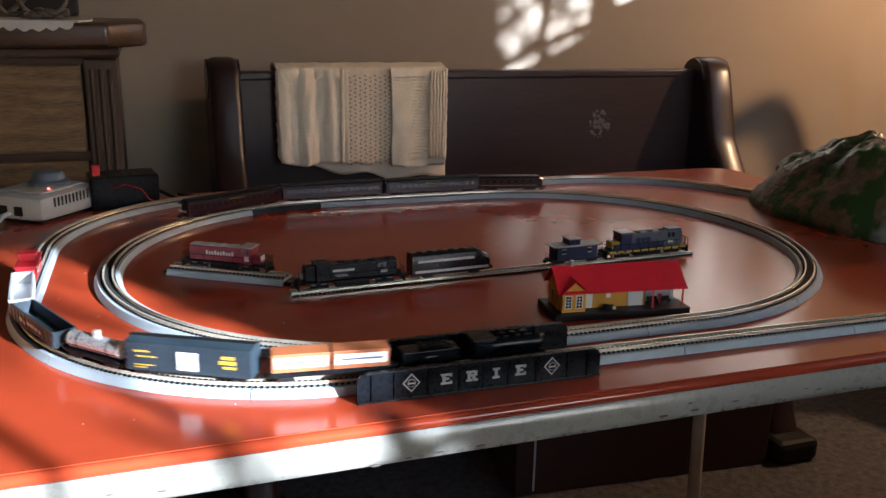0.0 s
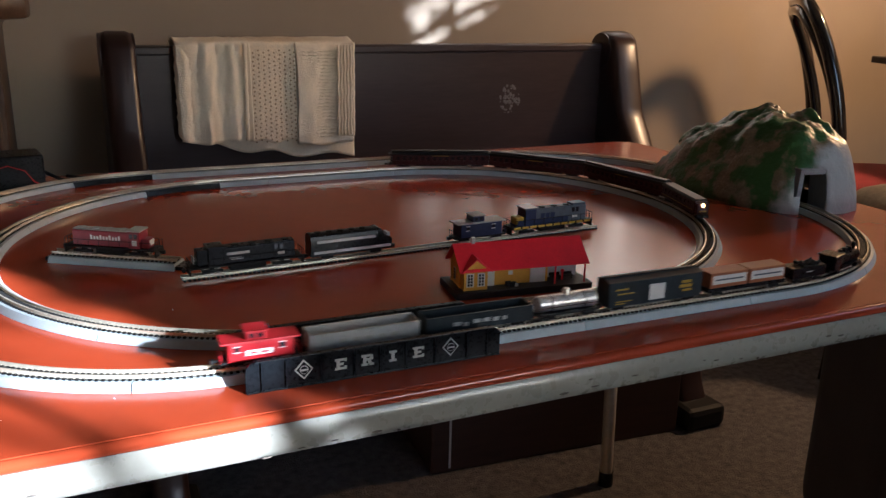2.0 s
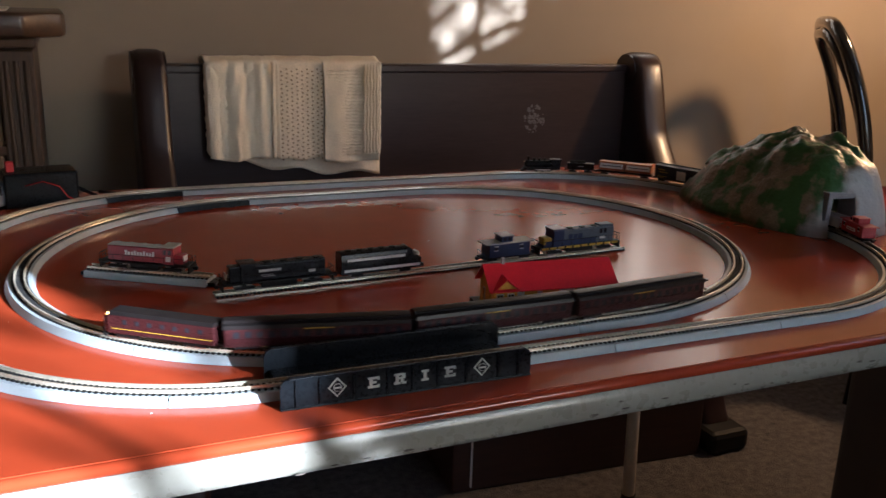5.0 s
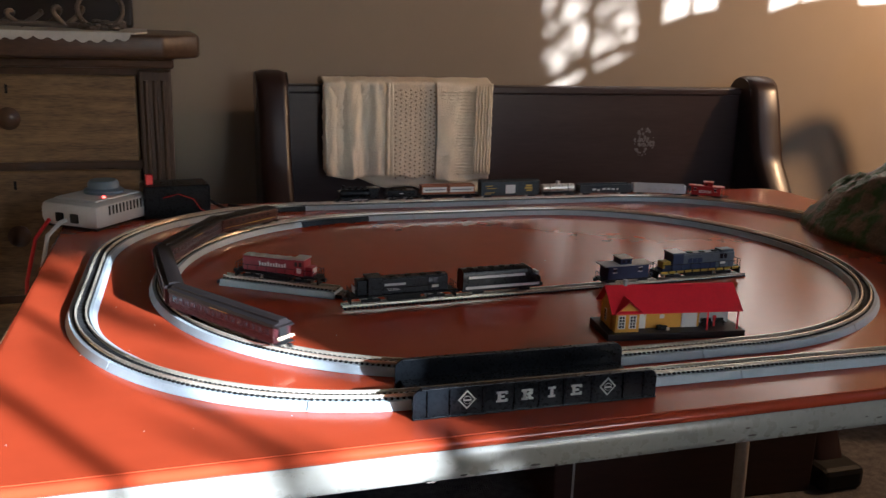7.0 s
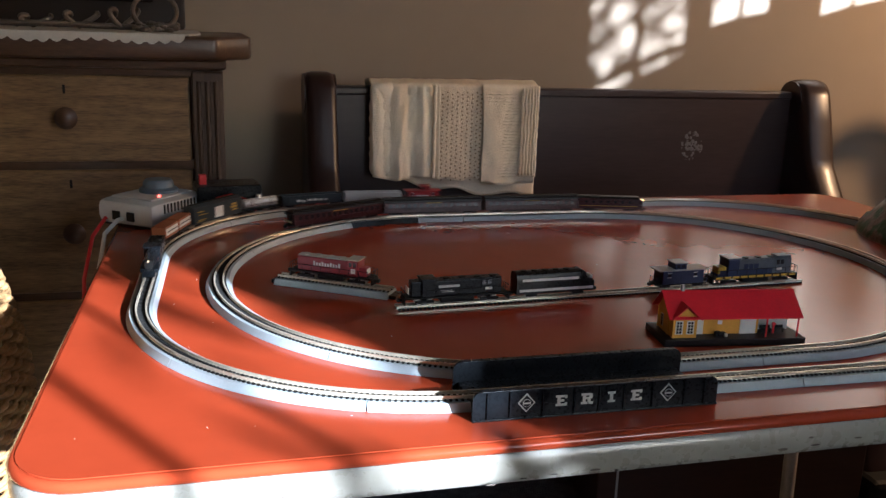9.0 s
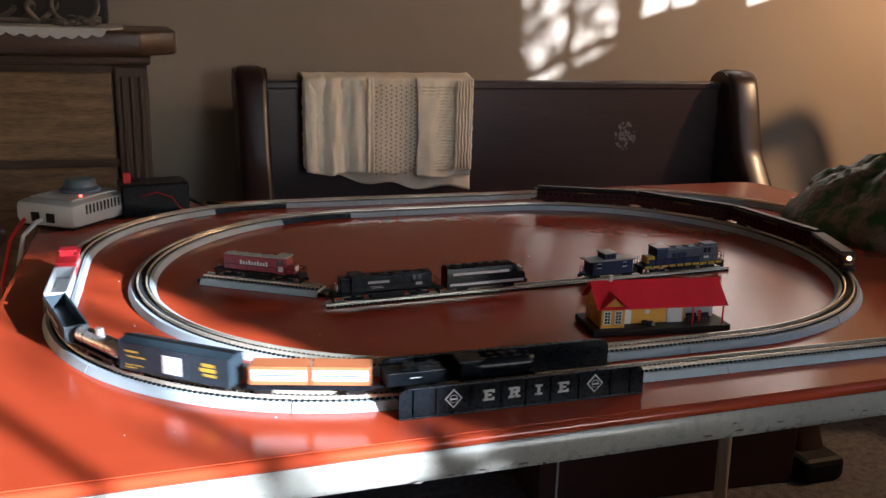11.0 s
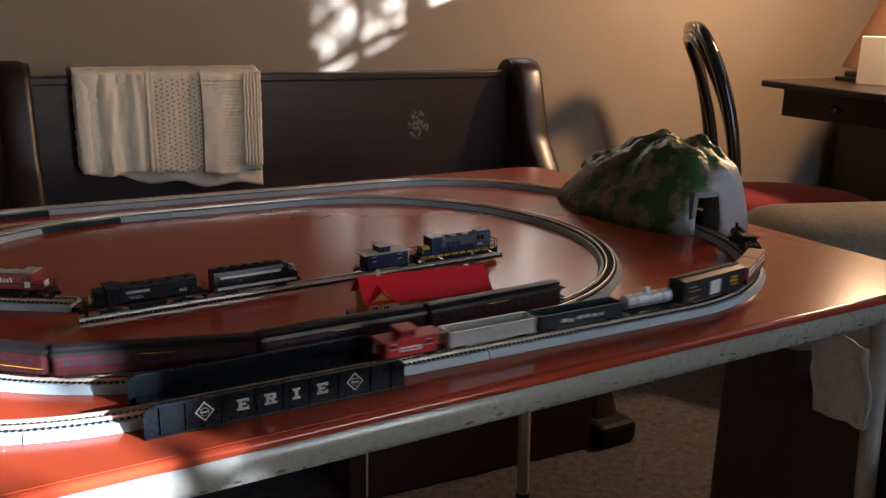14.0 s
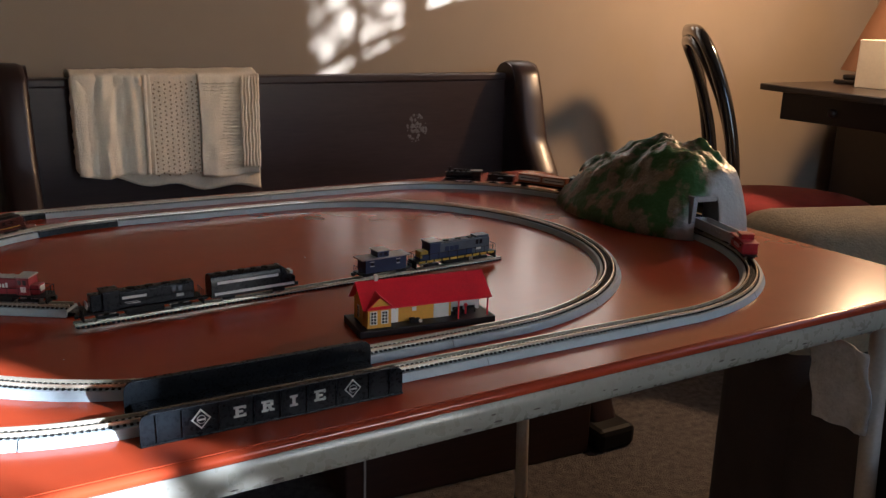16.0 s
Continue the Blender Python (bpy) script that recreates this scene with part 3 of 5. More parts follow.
def both_sides(car, name, material, rows, y, t=0.0003):
    """Plain marks on both sides of a body: rows of x0, x1, z0, z1, seen from the right-hand side."""
    for sgn in (-1, 1):
        for x0, x1, z0, z1 in rows:
            lo, hi = sorted((-sgn * x0, -sgn * x1))
            part(name, boxes((lo, hi, min(sgn * y, sgn * (y + t)), max(sgn * y, sgn * (y + t)), z0, z1)), material, car)


FREIGHT, PASSENGER = "freight train", "passenger train"


def steam_locomotive():
    c = car_thing("steam_locomotive", "black toy steam locomotive running on the outer loop", "locomotive", FREIGHT)
    bm = B(cyl, (-0.012, 0, 0.0125), (0.031, 0, 0.0125), 0.0062, seg=24)
    part("boiler", bm, BLACKP, c, smooth=40)
    part("smokebox_front", B(cyl, (0.031, 0, 0.0125), (0.0328, 0, 0.0125), 0.0058, 0.0045, 20), TRUCK, c)
    part("headlamp", B(cyl, (0.0325, 0, 0.0165), (0.0345, 0, 0.0165), 0.0012, seg=10), TAILG, c)
    bm = bmesh.new()
    for x, h, r in ((0.027, 0.0075, 0.0020), (0.017, 0.0050, 0.0024), (0.008, 0.0048, 0.0022), (-0.001, 0.0045, 0.0020)):
        cyl(bm, (x, 0, 0.017), (x, 0, 0.0175 + h), r, r * 1.1, 14)
        part("chimney" if x > 0.02 else "dome", bm, BLACKP, c, smooth=40)
        bm = bmesh.new()
    bm.free()
    part("cab", boxes((-0.026, -0.011, -0.0085, 0.0085, 0.006, 0.0195), bevel=0.0005), BLACKP, c)
    part("cab_roof", boxes((-0.028, -0.009, -0.0095, 0.0095, 0.0195, 0.0212), bevel=0.0006), BLACKP, c)
    both_sides(c, "cab_window", GLASSD, [(-0.023, -0.019, 0.0125, 0.0170), (-0.018, -0.014, 0.0125, 0.0170)], 0.0085)
    part("running_board", boxes((-0.012, 0.033, -0.0090, 0.0090, 0.0072, 0.0080)), BLACKP, c)
    part("frame", boxes((-0.026, 0.034, -0.0035, 0.0035, 0.0028, 0.0072)), TRUCK, c)
    for x in (-0.008, 0.003, 0.014):
        bm = bmesh.new()
        for y in (-0.0047, 0.0047):
            cyl(bm, (x, y - 0.0008, 0.0046), (x, y + 0.0008, 0.0046), 0.0046, seg=18)
        part("driving_wheel", bm, TRUCK, c)
    for sgn in (-1, 1):
        part("side_rod", boxes((-0.009, 0.016, min(sgn * 0.0060, sgn * 0.0068), max(sgn * 0.0060, sgn * 0.0068), 0.0030, 0.0040)), SILVER, c)
        part("cylinder", B(cyl, (0.020, sgn * 0.0068, 0.0050), (0.029, sgn * 0.0068, 0.0050), 0.0026, seg=12), BLACKP, c)
    part("pilot", B(prism, [(0.034, 0.0012), (0.040, 0.0010), (0.034, 0.0062)], "y", -0.0065, 0.0065), BLACKP, c)
    bm = bmesh.new()
    for x in (0.026,):
        for y in (-0.0045, 0.0045):
            cyl(bm, (x, y - 0.0007, 0.0024), (x, y + 0.0007, 0.0024), 0.0024, seg=12)
    part("pilot_wheel", bm, WHEEL, c)
    return c


def tender():
    c = car_thing("coal_tender", "black coal tender with a heaped load, coupled behind", "tender", FREIGHT)
    part("tank_body", boxes((-0.022, 0.022, -0.0085, 0.0085, 0.0060, 0.0165), bevel=0.0006), BLACKP, c)
    bm = bmesh.new()
    for i in range(60):
        ball(bm, (random.uniform(-0.008, 0.018), random.uniform(-0.0062, 0.0062), 0.0165 + random.uniform(0, 0.0025)), random.uniform(0.0010, 0.0020), u=6, v=4)
    part("coal_load", bm, TRUCK, c)
    both_sides(c, "side_mark", MARK, [(-0.004, 0.004, 0.0115, 0.0122)], 0.0085)
    trucks(c, (-0.013, 0.013))
    couplers(c, -0.022, 0.020)
    return c


def container_car():
    c = car_thing("container_flatcar", "black flatcar carrying two brown and white containers", "freight car", FREIGHT)
    part("flat_body", boxes((-0.045, 0.045, -0.0088, 0.0088, 0.0052, 0.0088), bevel=0.0005), BLACKP, c)
    for x0 in (-0.043, 0.0010):
        k = part("container", boxes((x0, x0 + 0.042, -0.0086, 0.0086, 0.0090, 0.0230), bevel=0.0004), CONT, c, "brown freight container")
        for sgn in (-1, 1):
            part("side_panel", boxes((x0 + 0.002, x0 + 0.040, min(sgn * 0.0086, sgn * 0.0090), max(sgn * 0.0086, sgn * 0.0090), 0.0125, 0.0205)), WHITE, k, "white side panel")
            part("side_stripe", boxes((x0 + 0.005, x0 + 0.037, min(sgn * 0.0090, sgn * 0.0092), max(sgn * 0.0090, sgn * 0.0092), 0.0158, 0.0172)), LOCOBLUE, k)
    trucks(c, (-0.033, 0.033))
    couplers(c, -0.045, 0.045)
    return c


def boxcar():
    c = car_thing("boxcar", "black boxcar with yellow marks and white placard", "freight car", FREIGHT)
    part("body", boxes((-0.0485, 0.0485, -0.0095, 0.0095, 0.0050, 0.0270), bevel=0.0004), BOXBLUE, c)
    part("roof", B(prism, [(-0.0100, 0.0270), (0.0100, 0.0270), (0.0, 0.0292)], "x", -0.049, 0.049), BOXBLUE, c)
    part("roof_walk", boxes((-0.049, 0.049, -0.0016, 0.0016, 0.0292, 0.0298)), TRUCK, c)
    for sgn in (-1, 1):
        d = part("door", boxes((-0.009, 0.013, min(sgn * 0.0095, sgn * 0.0101), max(sgn * 0.0095, sgn * 0.0101), 0.0058, 0.0262), bevel=0.0002), BOXBLUE, c)
        part("placard", boxes((-0.008, 0.008, min(sgn * 0.0101, sgn * 0.0104), max(sgn * 0.0101, sgn * 0.0104), 0.0080, 0.0220)), WHITE, d, "white placard")
        for j in range(9):
            for x in (-0.046 + j * 0.0042, 0.016 + j * 0.0039):
                part("panel_rib", boxes((x - 0.0003, x + 0.0003, min(sgn * 0.0095, sgn * 0.0098), max(sgn * 0.0095, sgn * 0.0098), 0.0056, 0.0264)), BOXBLUE, c)
    both_sides(c, "yellow_mark", YELLOW, [(-0.042, -0.030, 0.0198, 0.0212), (-0.040, -0.024, 0.0160, 0.0170), (-0.042, -0.026, 0.0095, 0.0103), (-0.042, -0.032, 0.0075, 0.0083), (0.026, 0.036, 0.0190, 0.0215), (0.024, 0.037, 0.0150, 0.0178), (0.027, 0.037, 0.0115, 0.0135)], 0.0099)
    trucks(c, (-0.037, 0.037))
    couplers(c, -0.0485, 0.0485)
    return c


def tank_car():
    c = car_thing("tank_car", "short tank car with a bright silver barrel", "freight car", FREIGHT)
    bm = B(cyl, (-0.0265, 0, 0.0135), (0.0265, 0, 0.0135), 0.0068, seg=28)
    for x in (-0.0265, 0.0265):
        ball(bm, (x, 0, 0.0135), 0.0068, (0.3, 1, 1))
    t = part("tank", bm, SILVER, c, "bright silver barrel", smooth=40)
    part("dome", B(lathe, [(0.0034, 0.0), (0.0034, 0.004), (0.0026, 0.0052), (0.0008, 0.0056)], 16, pose(0, 0, 0.0195)), SILVER, t, smooth=40)
    for x in (-0.016, 0.016):
        part("strap", B(cyl, (x - 0.0005, 0, 0.0135), (x + 0.0005, 0, 0.0135), 0.00695, seg=28), TRUCK, t)
    part("frame", boxes((-0.029, 0.029, -0.0075, 0.0075, 0.0048, 0.0070), bevel=0.0004), BLACKP, c)
    for sgn in (-1, 1):
        part("handrail", B(tube, [(-0.028, sgn * 0.0085, 0.0068), (-0.028, sgn * 0.0085, 0.0125), (0.028, sgn * 0.0085, 0.0125), (0.028, sgn * 0.0085, 0.0068)], 0.0003, 5), TRUCK, c)
    trucks(c, (-0.019, 0.019))
    couplers(c, -0.029, 0.029)
    return c


def open_car(name, label, material, half, marks):
    c = car_thing(name, label, "freight car", FREIGHT)
    part("floor_frame", boxes((-half, half, -0.0085, 0.0085, 0.0050, 0.0068), bevel=0.0003), material, c)
    for sgn in (-1, 1):
        s = part("side_wall", boxes((-half, half, min(sgn * 0.0084, sgn * 0.0093), max(sgn * 0.0084, sgn * 0.0093), 0.0050, 0.0178), bevel=0.0003), material, c)
        part("top_rail", boxes((-half, half, min(sgn * 0.0082, sgn * 0.0098), max(sgn * 0.0082, sgn * 0.0098), 0.0172, 0.0182)), material, s)
        for j in range(12):
            x = -half + 0.003 + (2 * half - 0.006) * j / 11
            part("side_rib", boxes((x - 0.0005, x + 0.0005, min(sgn * 0.0092, sgn * 0.0098), max(sgn * 0.0092, sgn * 0.0098), 0.0055, 0.0174)), material, s)
    for x in (-half, half - 0.0009):
        part("end_wall", boxes((x, x + 0.0009, -0.0084, 0.0084, 0.0050, 0.0178)), material, c)
    for rows, m in marks:
        both_sides(c, "side_mark", m, rows, 0.0098)
    trucks(c, (-half + 0.012, half - 0.012))
    couplers(c, -half, half)
    return c


def caboose(name, label, body, roofm, markm, group, half=0.029):
    c = car_thing(name, label, "caboose", group)
    part("body", boxes((-half + 0.006, half - 0.006, -0.0090, 0.0090, 0.0055, 0.0190), bevel=0.0004), body, c)
    part("roof", boxes((-half + 0.001, half - 0.001, -0.0098, 0.0098, 0.0190, 0.0203), bevel=0.0005), roofm, c)
    q = part("cupola", boxes((-0.010, 0.004, -0.0075, 0.0075, 0.0203, 0.0262), bevel=0.0004), body, c)
    part("cupola_roof", boxes((-0.0112, 0.0052, -0.0085, 0.0085, 0.0262, 0.0272), bevel=0.0003), roofm, q)
    both_sides(c, "cupola_window", GLASSD, [(-0.0080, -0.0045, 0.0220, 0.0250), (-0.0020, 0.0015, 0.0220, 0.0250)], 0.0075)
    both_sides(c, "window", GLASSD, [(-0.019, -0.0155, 0.0130, 0.0165), (0.013, 0.0165, 0.0130, 0.0165)], 0.0090)
    both_sides(c, "window_trim", markm, [(-0.0197, -0.0148, 0.0122, 0.0129), (-0.0197, -0.0148, 0.0166, 0.0172), (0.0123, 0.0172, 0.0122, 0.0129), (0.0123, 0.0172, 0.0166, 0.0172)], 0.0090)
    if body is CABRED:
        both_sides(c, "side_panel", markm, [(-0.011, 0.008, 0.0095, 0.0135)], 0.0090)
        both_sides(c, "panel_bars", body, [(-0.008, -0.003, 0.0108, 0.0120), (-0.001, 0.005, 0.0108, 0.0120)], 0.0093)
    part("underframe", boxes((-half, half, -0.0080, 0.0080, 0.0040, 0.0056), bevel=0.0003), TRUCK, c)
    for x in (-half + 0.001, half - 0.001):
        bm = bmesh.new()
        for y in (-0.0078, -0.003, 0.003, 0.0078):
            cyl(bm, (x, y, 0.0056), (x, y, 0.0115), 0.0003, seg=6)
        cyl(bm, (x, -0.0078, 0.0115), (x, 0.0078, 0.0115), 0.0003, seg=6)
        part("end_railing", bm, body, c)
    trucks(c, (-half + 0.011, half - 0.011))
    couplers(c, -half, half)
    return c


def passenger_car(length, label, head=False, tail=False):
    h = length / 2
    c = car_thing("observation_car" if tail else "passenger_car", label, "passenger car", PASSENGER)
    body = part("body", boxes((-h + 0.001, h - 0.001, -0.0092, 0.0092, 0.0048, 0.0195), bevel=0.0005), MAROON, c)
    arch = [(-0.0098, 0.0195), (0.0098, 0.0195), (0.0090, 0.0222), (0.0050, 0.0232), (0.0050, 0.0252), (0.0, 0.0260), (-0.0050, 0.0252), (-0.0050, 0.0232), (-0.0090, 0.0222)]
    part("roof", B(prism, arch, "x", -h, h), CARROOF, c, smooth=30)
    n = int(length / 0.0095)
    for sgn in (-1, 1):
        for j in range(n):
            x = -h + 0.010 + (length - 0.020) * j / (n - 1)
            part("window", boxes((x - 0.0024, x + 0.0024, min(sgn * 0.0092, sgn * 0.0094), max(sgn * 0.0092, sgn * 0.0094), 0.0122, 0.0172)), GLASSD, body)
        part("belt_rail", boxes((-h + 0.002, h - 0.002, min(sgn * 0.0092, sgn * 0.0096), max(sgn * 0.0092, sgn * 0.0096), 0.0108, 0.0114)), MAROON, body)
        part("letter_board", boxes((-0.012, 0.012, min(sgn * 0.0092, sgn * 0.0094), max(sgn * 0.0092, sgn * 0.0094), 0.0180, 0.0188)), YELLOW, body)
    part("underframe", boxes((-h * 0.55, h * 0.55, -0.006, 0.006, 0.0026, 0.0048), bevel=0.0004), TRUCK, c)
    if tail:
        part("rear_platform", boxes((-h - 0.004, -h + 0.002, -0.0085, 0.0085, 0.0048, 0.0060)), TRUCK, c)
        part("rear_railing", boxes((-h - 0.004, -h - 0.0034, -0.0085, 0.0085, 0.0095, 0.0120)), TAILG, c)
        part("rear_awning", boxes((-h - 0.004, -h + 0.002, -0.0088, 0.0088, 0.0195, 0.0208)), CARROOF, c)
    if not head:
        for x in (-h, h):
            part("end_diaphragm", boxes((x - 0.001, x + 0.001, -0.0045, 0.0045, 0.0050, 0.0190)), TRUCK, c)
    trucks(c, (-h + 0.018, h - 0.018), 3)
    couplers(c, -h - (0.004 if tail else 0), h)
    return c


def motor_car():
    h = 0.049
    c = car_thing("lead_locomotive", "dark maroon lead locomotive with glowing headlight", "locomotive", PASSENGER)
    b = part("body", boxes((-h, h - 0.004, -0.0090, 0.0090, 0.0048, 0.0205), bevel=0.0008), MAROON, c)
    part("roof", B(prism, [(-0.0092, 0.0205), (0.0092, 0.0205), (0.0070, 0.0230), (-0.0070, 0.0230)], "x", -h, h - 0.006), CARROOF, c)
    part("nose", boxes((h - 0.005, h, -0.0080, 0.0080, 0.0048, 0.0185), bevel=0.0015), MAROON, c, smooth=60)
    part("headlight", B(cyl, (h - 0.001, 0, 0.0165), (h + 0.0012, 0, 0.0165), 0.0024, seg=14), HEAD, c, "glowing warm headlight")
    part("number_board", boxes((h - 0.001, h + 0.0006, -0.0045, 0.0045, 0.0085, 0.0100)), YELLOW, c)
    for sgn in (-1, 1):
        for j in range(7):
            x = -h + 0.012 + j * 0.011
            part("window", boxes((x - 0.002, x + 0.002, min(sgn * 0.0090, sgn * 0.0092), max(sgn * 0.0090, sgn * 0.0092), 0.0135, 0.0172)), GLASSD, b)
        part("side_stripe", boxes((-h + 0.002, h - 0.008, min(sgn * 0.0090, sgn * 0.0092), max(sgn * 0.0090, sgn * 0.0092), 0.0090, 0.0096)), YELLOW, b)
    part("pilot", boxes((h - 0.002, h + 0.002, -0.0075, 0.0075, 0.0012, 0.0048), bevel=0.0004), TRUCK, c)
    trucks(c, (-h + 0.018, h - 0.020), 3)
    couplers(c, -h, h)
    return c


def hood_diesel(name, label, half, hood, cab, sill, roofm, accents, nose_top=0.0160, nose=None, rails=None):
    """A road switcher: short nose, cab, long hood, walkway with railings."""
    c = car_thing(name, label, "locomotive", "parked locomotives")
    part("walkway", boxes((-half, half, -0.0088, 0.0088, 0.0062, 0.0078), bevel=0.0003), sill, c)
    part("fuel_tank", boxes((-half * 0.32, half * 0.32, -0.0078, 0.0078, 0.0018, 0.0062), bevel=0.0008), TRUCK, c)
    part("long_hood", boxes((-half + 0.008, half * 0.42, -0.0064, 0.0064, 0.0078, 0.0210), bevel=0.0008), hood, c)
    part("cab", boxes((half * 0.42, half * 0.68, -0.0085, 0.0085, 0.0078, 0.0225), bevel=0.0006), cab, c)
    part("cab_roof", boxes((half * 0.40, half * 0.70, -0.0088, 0.0088, 0.0222, 0.0236), bevel=0.0006), roofm, c)
    part("nose", boxes((half * 0.68, half - 0.007, -0.0058, 0.0058, 0.0078, nose_top), bevel=0.0010), nose or cab, c)
    part("hood_roof", boxes((-half + 0.008, half * 0.42, -0.0050, 0.0050, 0.0208, 0.0218), bevel=0.0003), roofm, c)
    for j in range(4):
        x = -half + 0.016 + j * half * 0.30
        part("roof_fan", B(cyl, (x, 0, 0.0216), (x, 0, 0.0226), 0.0036, seg=14), roofm if roofm is LOCOGREY else TRUCK, c)
    both_sides(c, "cab_window", GLASSD, [(half * 0.46, half * 0.53, 0.0165, 0.0205), (half * 0.56, half * 0.63, 0.0165, 0.0205)], 0.0085)
    for m, rows, y in accents:
        both_sides(c, "side_mark", m, rows, y)
    for sgn in (-1, 1):
        bm = bmesh.new()
        for j in range(9):
            x = -half + 0.004 + (2 * half - 0.008) * j / 8
            cyl(bm, (x, sgn * 0.0086, 0.0078), (x, sgn * 0.0086, 0.0135), 0.00025, seg=5)
        cyl(bm, (-half + 0.004, sgn * 0.0086, 0.0135), (half - 0.004, sgn * 0.0086, 0.0135), 0.00025, seg=5)
        part("handrail", bm, rails or TRUCK, c)
    for x in (-half, half):
        bm = bmesh.new()
        for y in (-0.0075, -0.0025, 0.0025, 0.0075):
            cyl(bm, (x, y, 0.0070), (x, y, 0.0140), 0.0003, seg=5)
        cyl(bm, (x, -0.0075, 0.0140), (x, 0.0075, 0.0140), 0.0003, seg=5)
        part("end_railing", bm, rails or TRUCK, c)
        part("pilot", boxes((x - 0.0008, x + 0.0008, -0.0080, 0.0080, 0.0015, 0.0064)), TRUCK, c)
    trucks(c, (-half * 0.62, half * 0.62), 3)
    couplers(c, -half, half)
    return c


def cab_unit():
    h = 0.044
    c = car_thing("streamlined_diesel", "black streamlined diesel with two white side stripes", "locomotive", "parked locomotives")
    sec = [(-0.0088, 0.0045), (0.0088, 0.0045), (0.0090, 0.0185), (0.0075, 0.0222), (0.0040, 0.0238), (-0.0040, 0.0238), (-0.0075, 0.0222), (-0.0090, 0.0185)]
    part("body", B(prism, sec, "x", -h, h - 0.016), BLACKP, c, smooth=30)
    part("cab", B(prism, [(h - 0.016, 0.0045), (h, 0.0045), (h, 0.0135), (h - 0.003, 0.0158), (h - 0.0085, 0.0168), (h - 0.012, 0.0232), (h - 0.016, 0.0238)], "y", -0.0086, 0.0086, 0.0008), BLACKP, c, smooth=50)
    part("windscreen", boxes((h - 0.0105, h - 0.0098, -0.0070, 0.0070, 0.0178, 0.0212)), GLASSD, c)
    part("number_board", boxes((h - 0.0045, h - 0.001, -0.0050, 0.0050, 0.0150, 0.0182), bevel=0.0004), WHITE, c, "white nose board")
    both_sides(c, "white_stripe", WHITE, [(-h + 0.006, h - 0.019, 0.0162, 0.0186), (-h + 0.003, h - 0.002, 0.0068, 0.0092)], 0.0090)
    both_sides(c, "porthole", GLASSD, [(-0.020, -0.016, 0.0120, 0.0142), (0.004, 0.008, 0.0120, 0.0142)], 0.0090)
    for j in range(5):
        part("roof_fan", B(cyl, (-h + 0.010 + j * 0.012, 0, 0.0236), (-h + 0.010 + j * 0.012, 0, 0.0246), 0.0030, seg=14), TRUCK, c)
    trucks(c, (-h * 0.6, h * 0.6))
    couplers(c, -h, h)
    return c


loco, coal, flat, van, tank = steam_locomotive(), tender(), container_car(), boxcar(), tank_car()
bars = [(-0.024 + i * 0.0085, -0.024 + i * 0.0085 + w, 0.0095 + d, 0.0125 + d) for i, (w, d) in enumerate(((0.0065, 0), (0.004, -0.001), (0.0062, 0.0005), (0.0058, 0.0005), (0.0052, 0), (0.0035, 0)))]
hopper = open_car("black_gondola", "black open gondola car with white side marks", BOXBLUE, 0.046, [(bars, MARK)])
gond = open_car("silver_gondola", "empty silver-grey open gondola car", GOND, 0.043, [([(-0.020 + i * 0.010, -0.015 + i * 0.010, 0.0095, 0.0125) for i in range(5)], LOCOGREY)])
cab_red = caboose("red_caboose", "red caboose with white side panel, last in train", CABRED, CABRED, WHITE, FREIGHT)
# half lengths and places behind the middle of the train
FREIGHT_CARS = [(loco, 0.287, 0.020), (coal, 0.226, 0.013), (flat, 0.151, 0.033), (van, 0.049, 0.037), (tank, -0.036, 0.019), (hopper, -0.118, 0.034), (gond, -0.213, 0.031), (cab_red, -0.290, 0.018)]
lead = motor_car()
PASSENGER_CARS = [(lead, 0.226, 0.030), (passenger_car(0.146, "dark maroon heavyweight toy passenger car"), 0.101, 0.055), (passenger_car(0.146, "dark maroon heavyweight toy passenger car"), -0.049, 0.055),
                  (passenger_car(0.146, "dark maroon toy observation car with open rear platform", tail=True), -0.199, 0.055)]


def park(car, a, b, dist, z, back=False, tall=1.16):
    a, b = Vector(a), Vector(b)
    d = (b - a).normalized()
    p = a + d * dist
    car.matrix_world = Matrix.Translation((p.x, p.y, H + z)) @ Matrix.Rotation(math.atan2(d.y, d.x) + (math.pi if back else 0), 4, "Z") @ Matrix.Diagonal((1, 1.05, tall, 1))


nsloco = hood_diesel("black_diesel", "black hood-unit diesel with white marks, parked on siding", 0.0550, BLACKP, BLACKP, TRUCK, BLACKP,
                     [(MARK, [(-0.020, 0.002, 0.0150, 0.0172), (-0.018, -0.006, 0.0122, 0.0130), (-0.016, -0.004, 0.0108, 0.0114)], 0.0064), (MARK, [(0.029, 0.036, 0.0115, 0.0140)], 0.0085)], nose_top=0.0212)
park(nsloco, SID_A, SID_B, 0.062, RAIL_Z - 0.0058, True)
part("end_panel", boxes((0.0500, 0.0508, -0.0045, 0.0045, 0.0100, 0.0155)), WHITE, nsloco)
nw = cab_unit()
park(nw, SID_A, SID_B, 0.169, RAIL_Z - 0.0058)
bluecab = caboose("blue_caboose", "dark blue caboose with white window trim, parked on siding", NAVY, LOCOGREY, WHITE, "parked locomotives", 0.0315)
park(bluecab, SID_A, SID_B, 0.3195, RAIL_Z - 0.0058, False, 1.08)
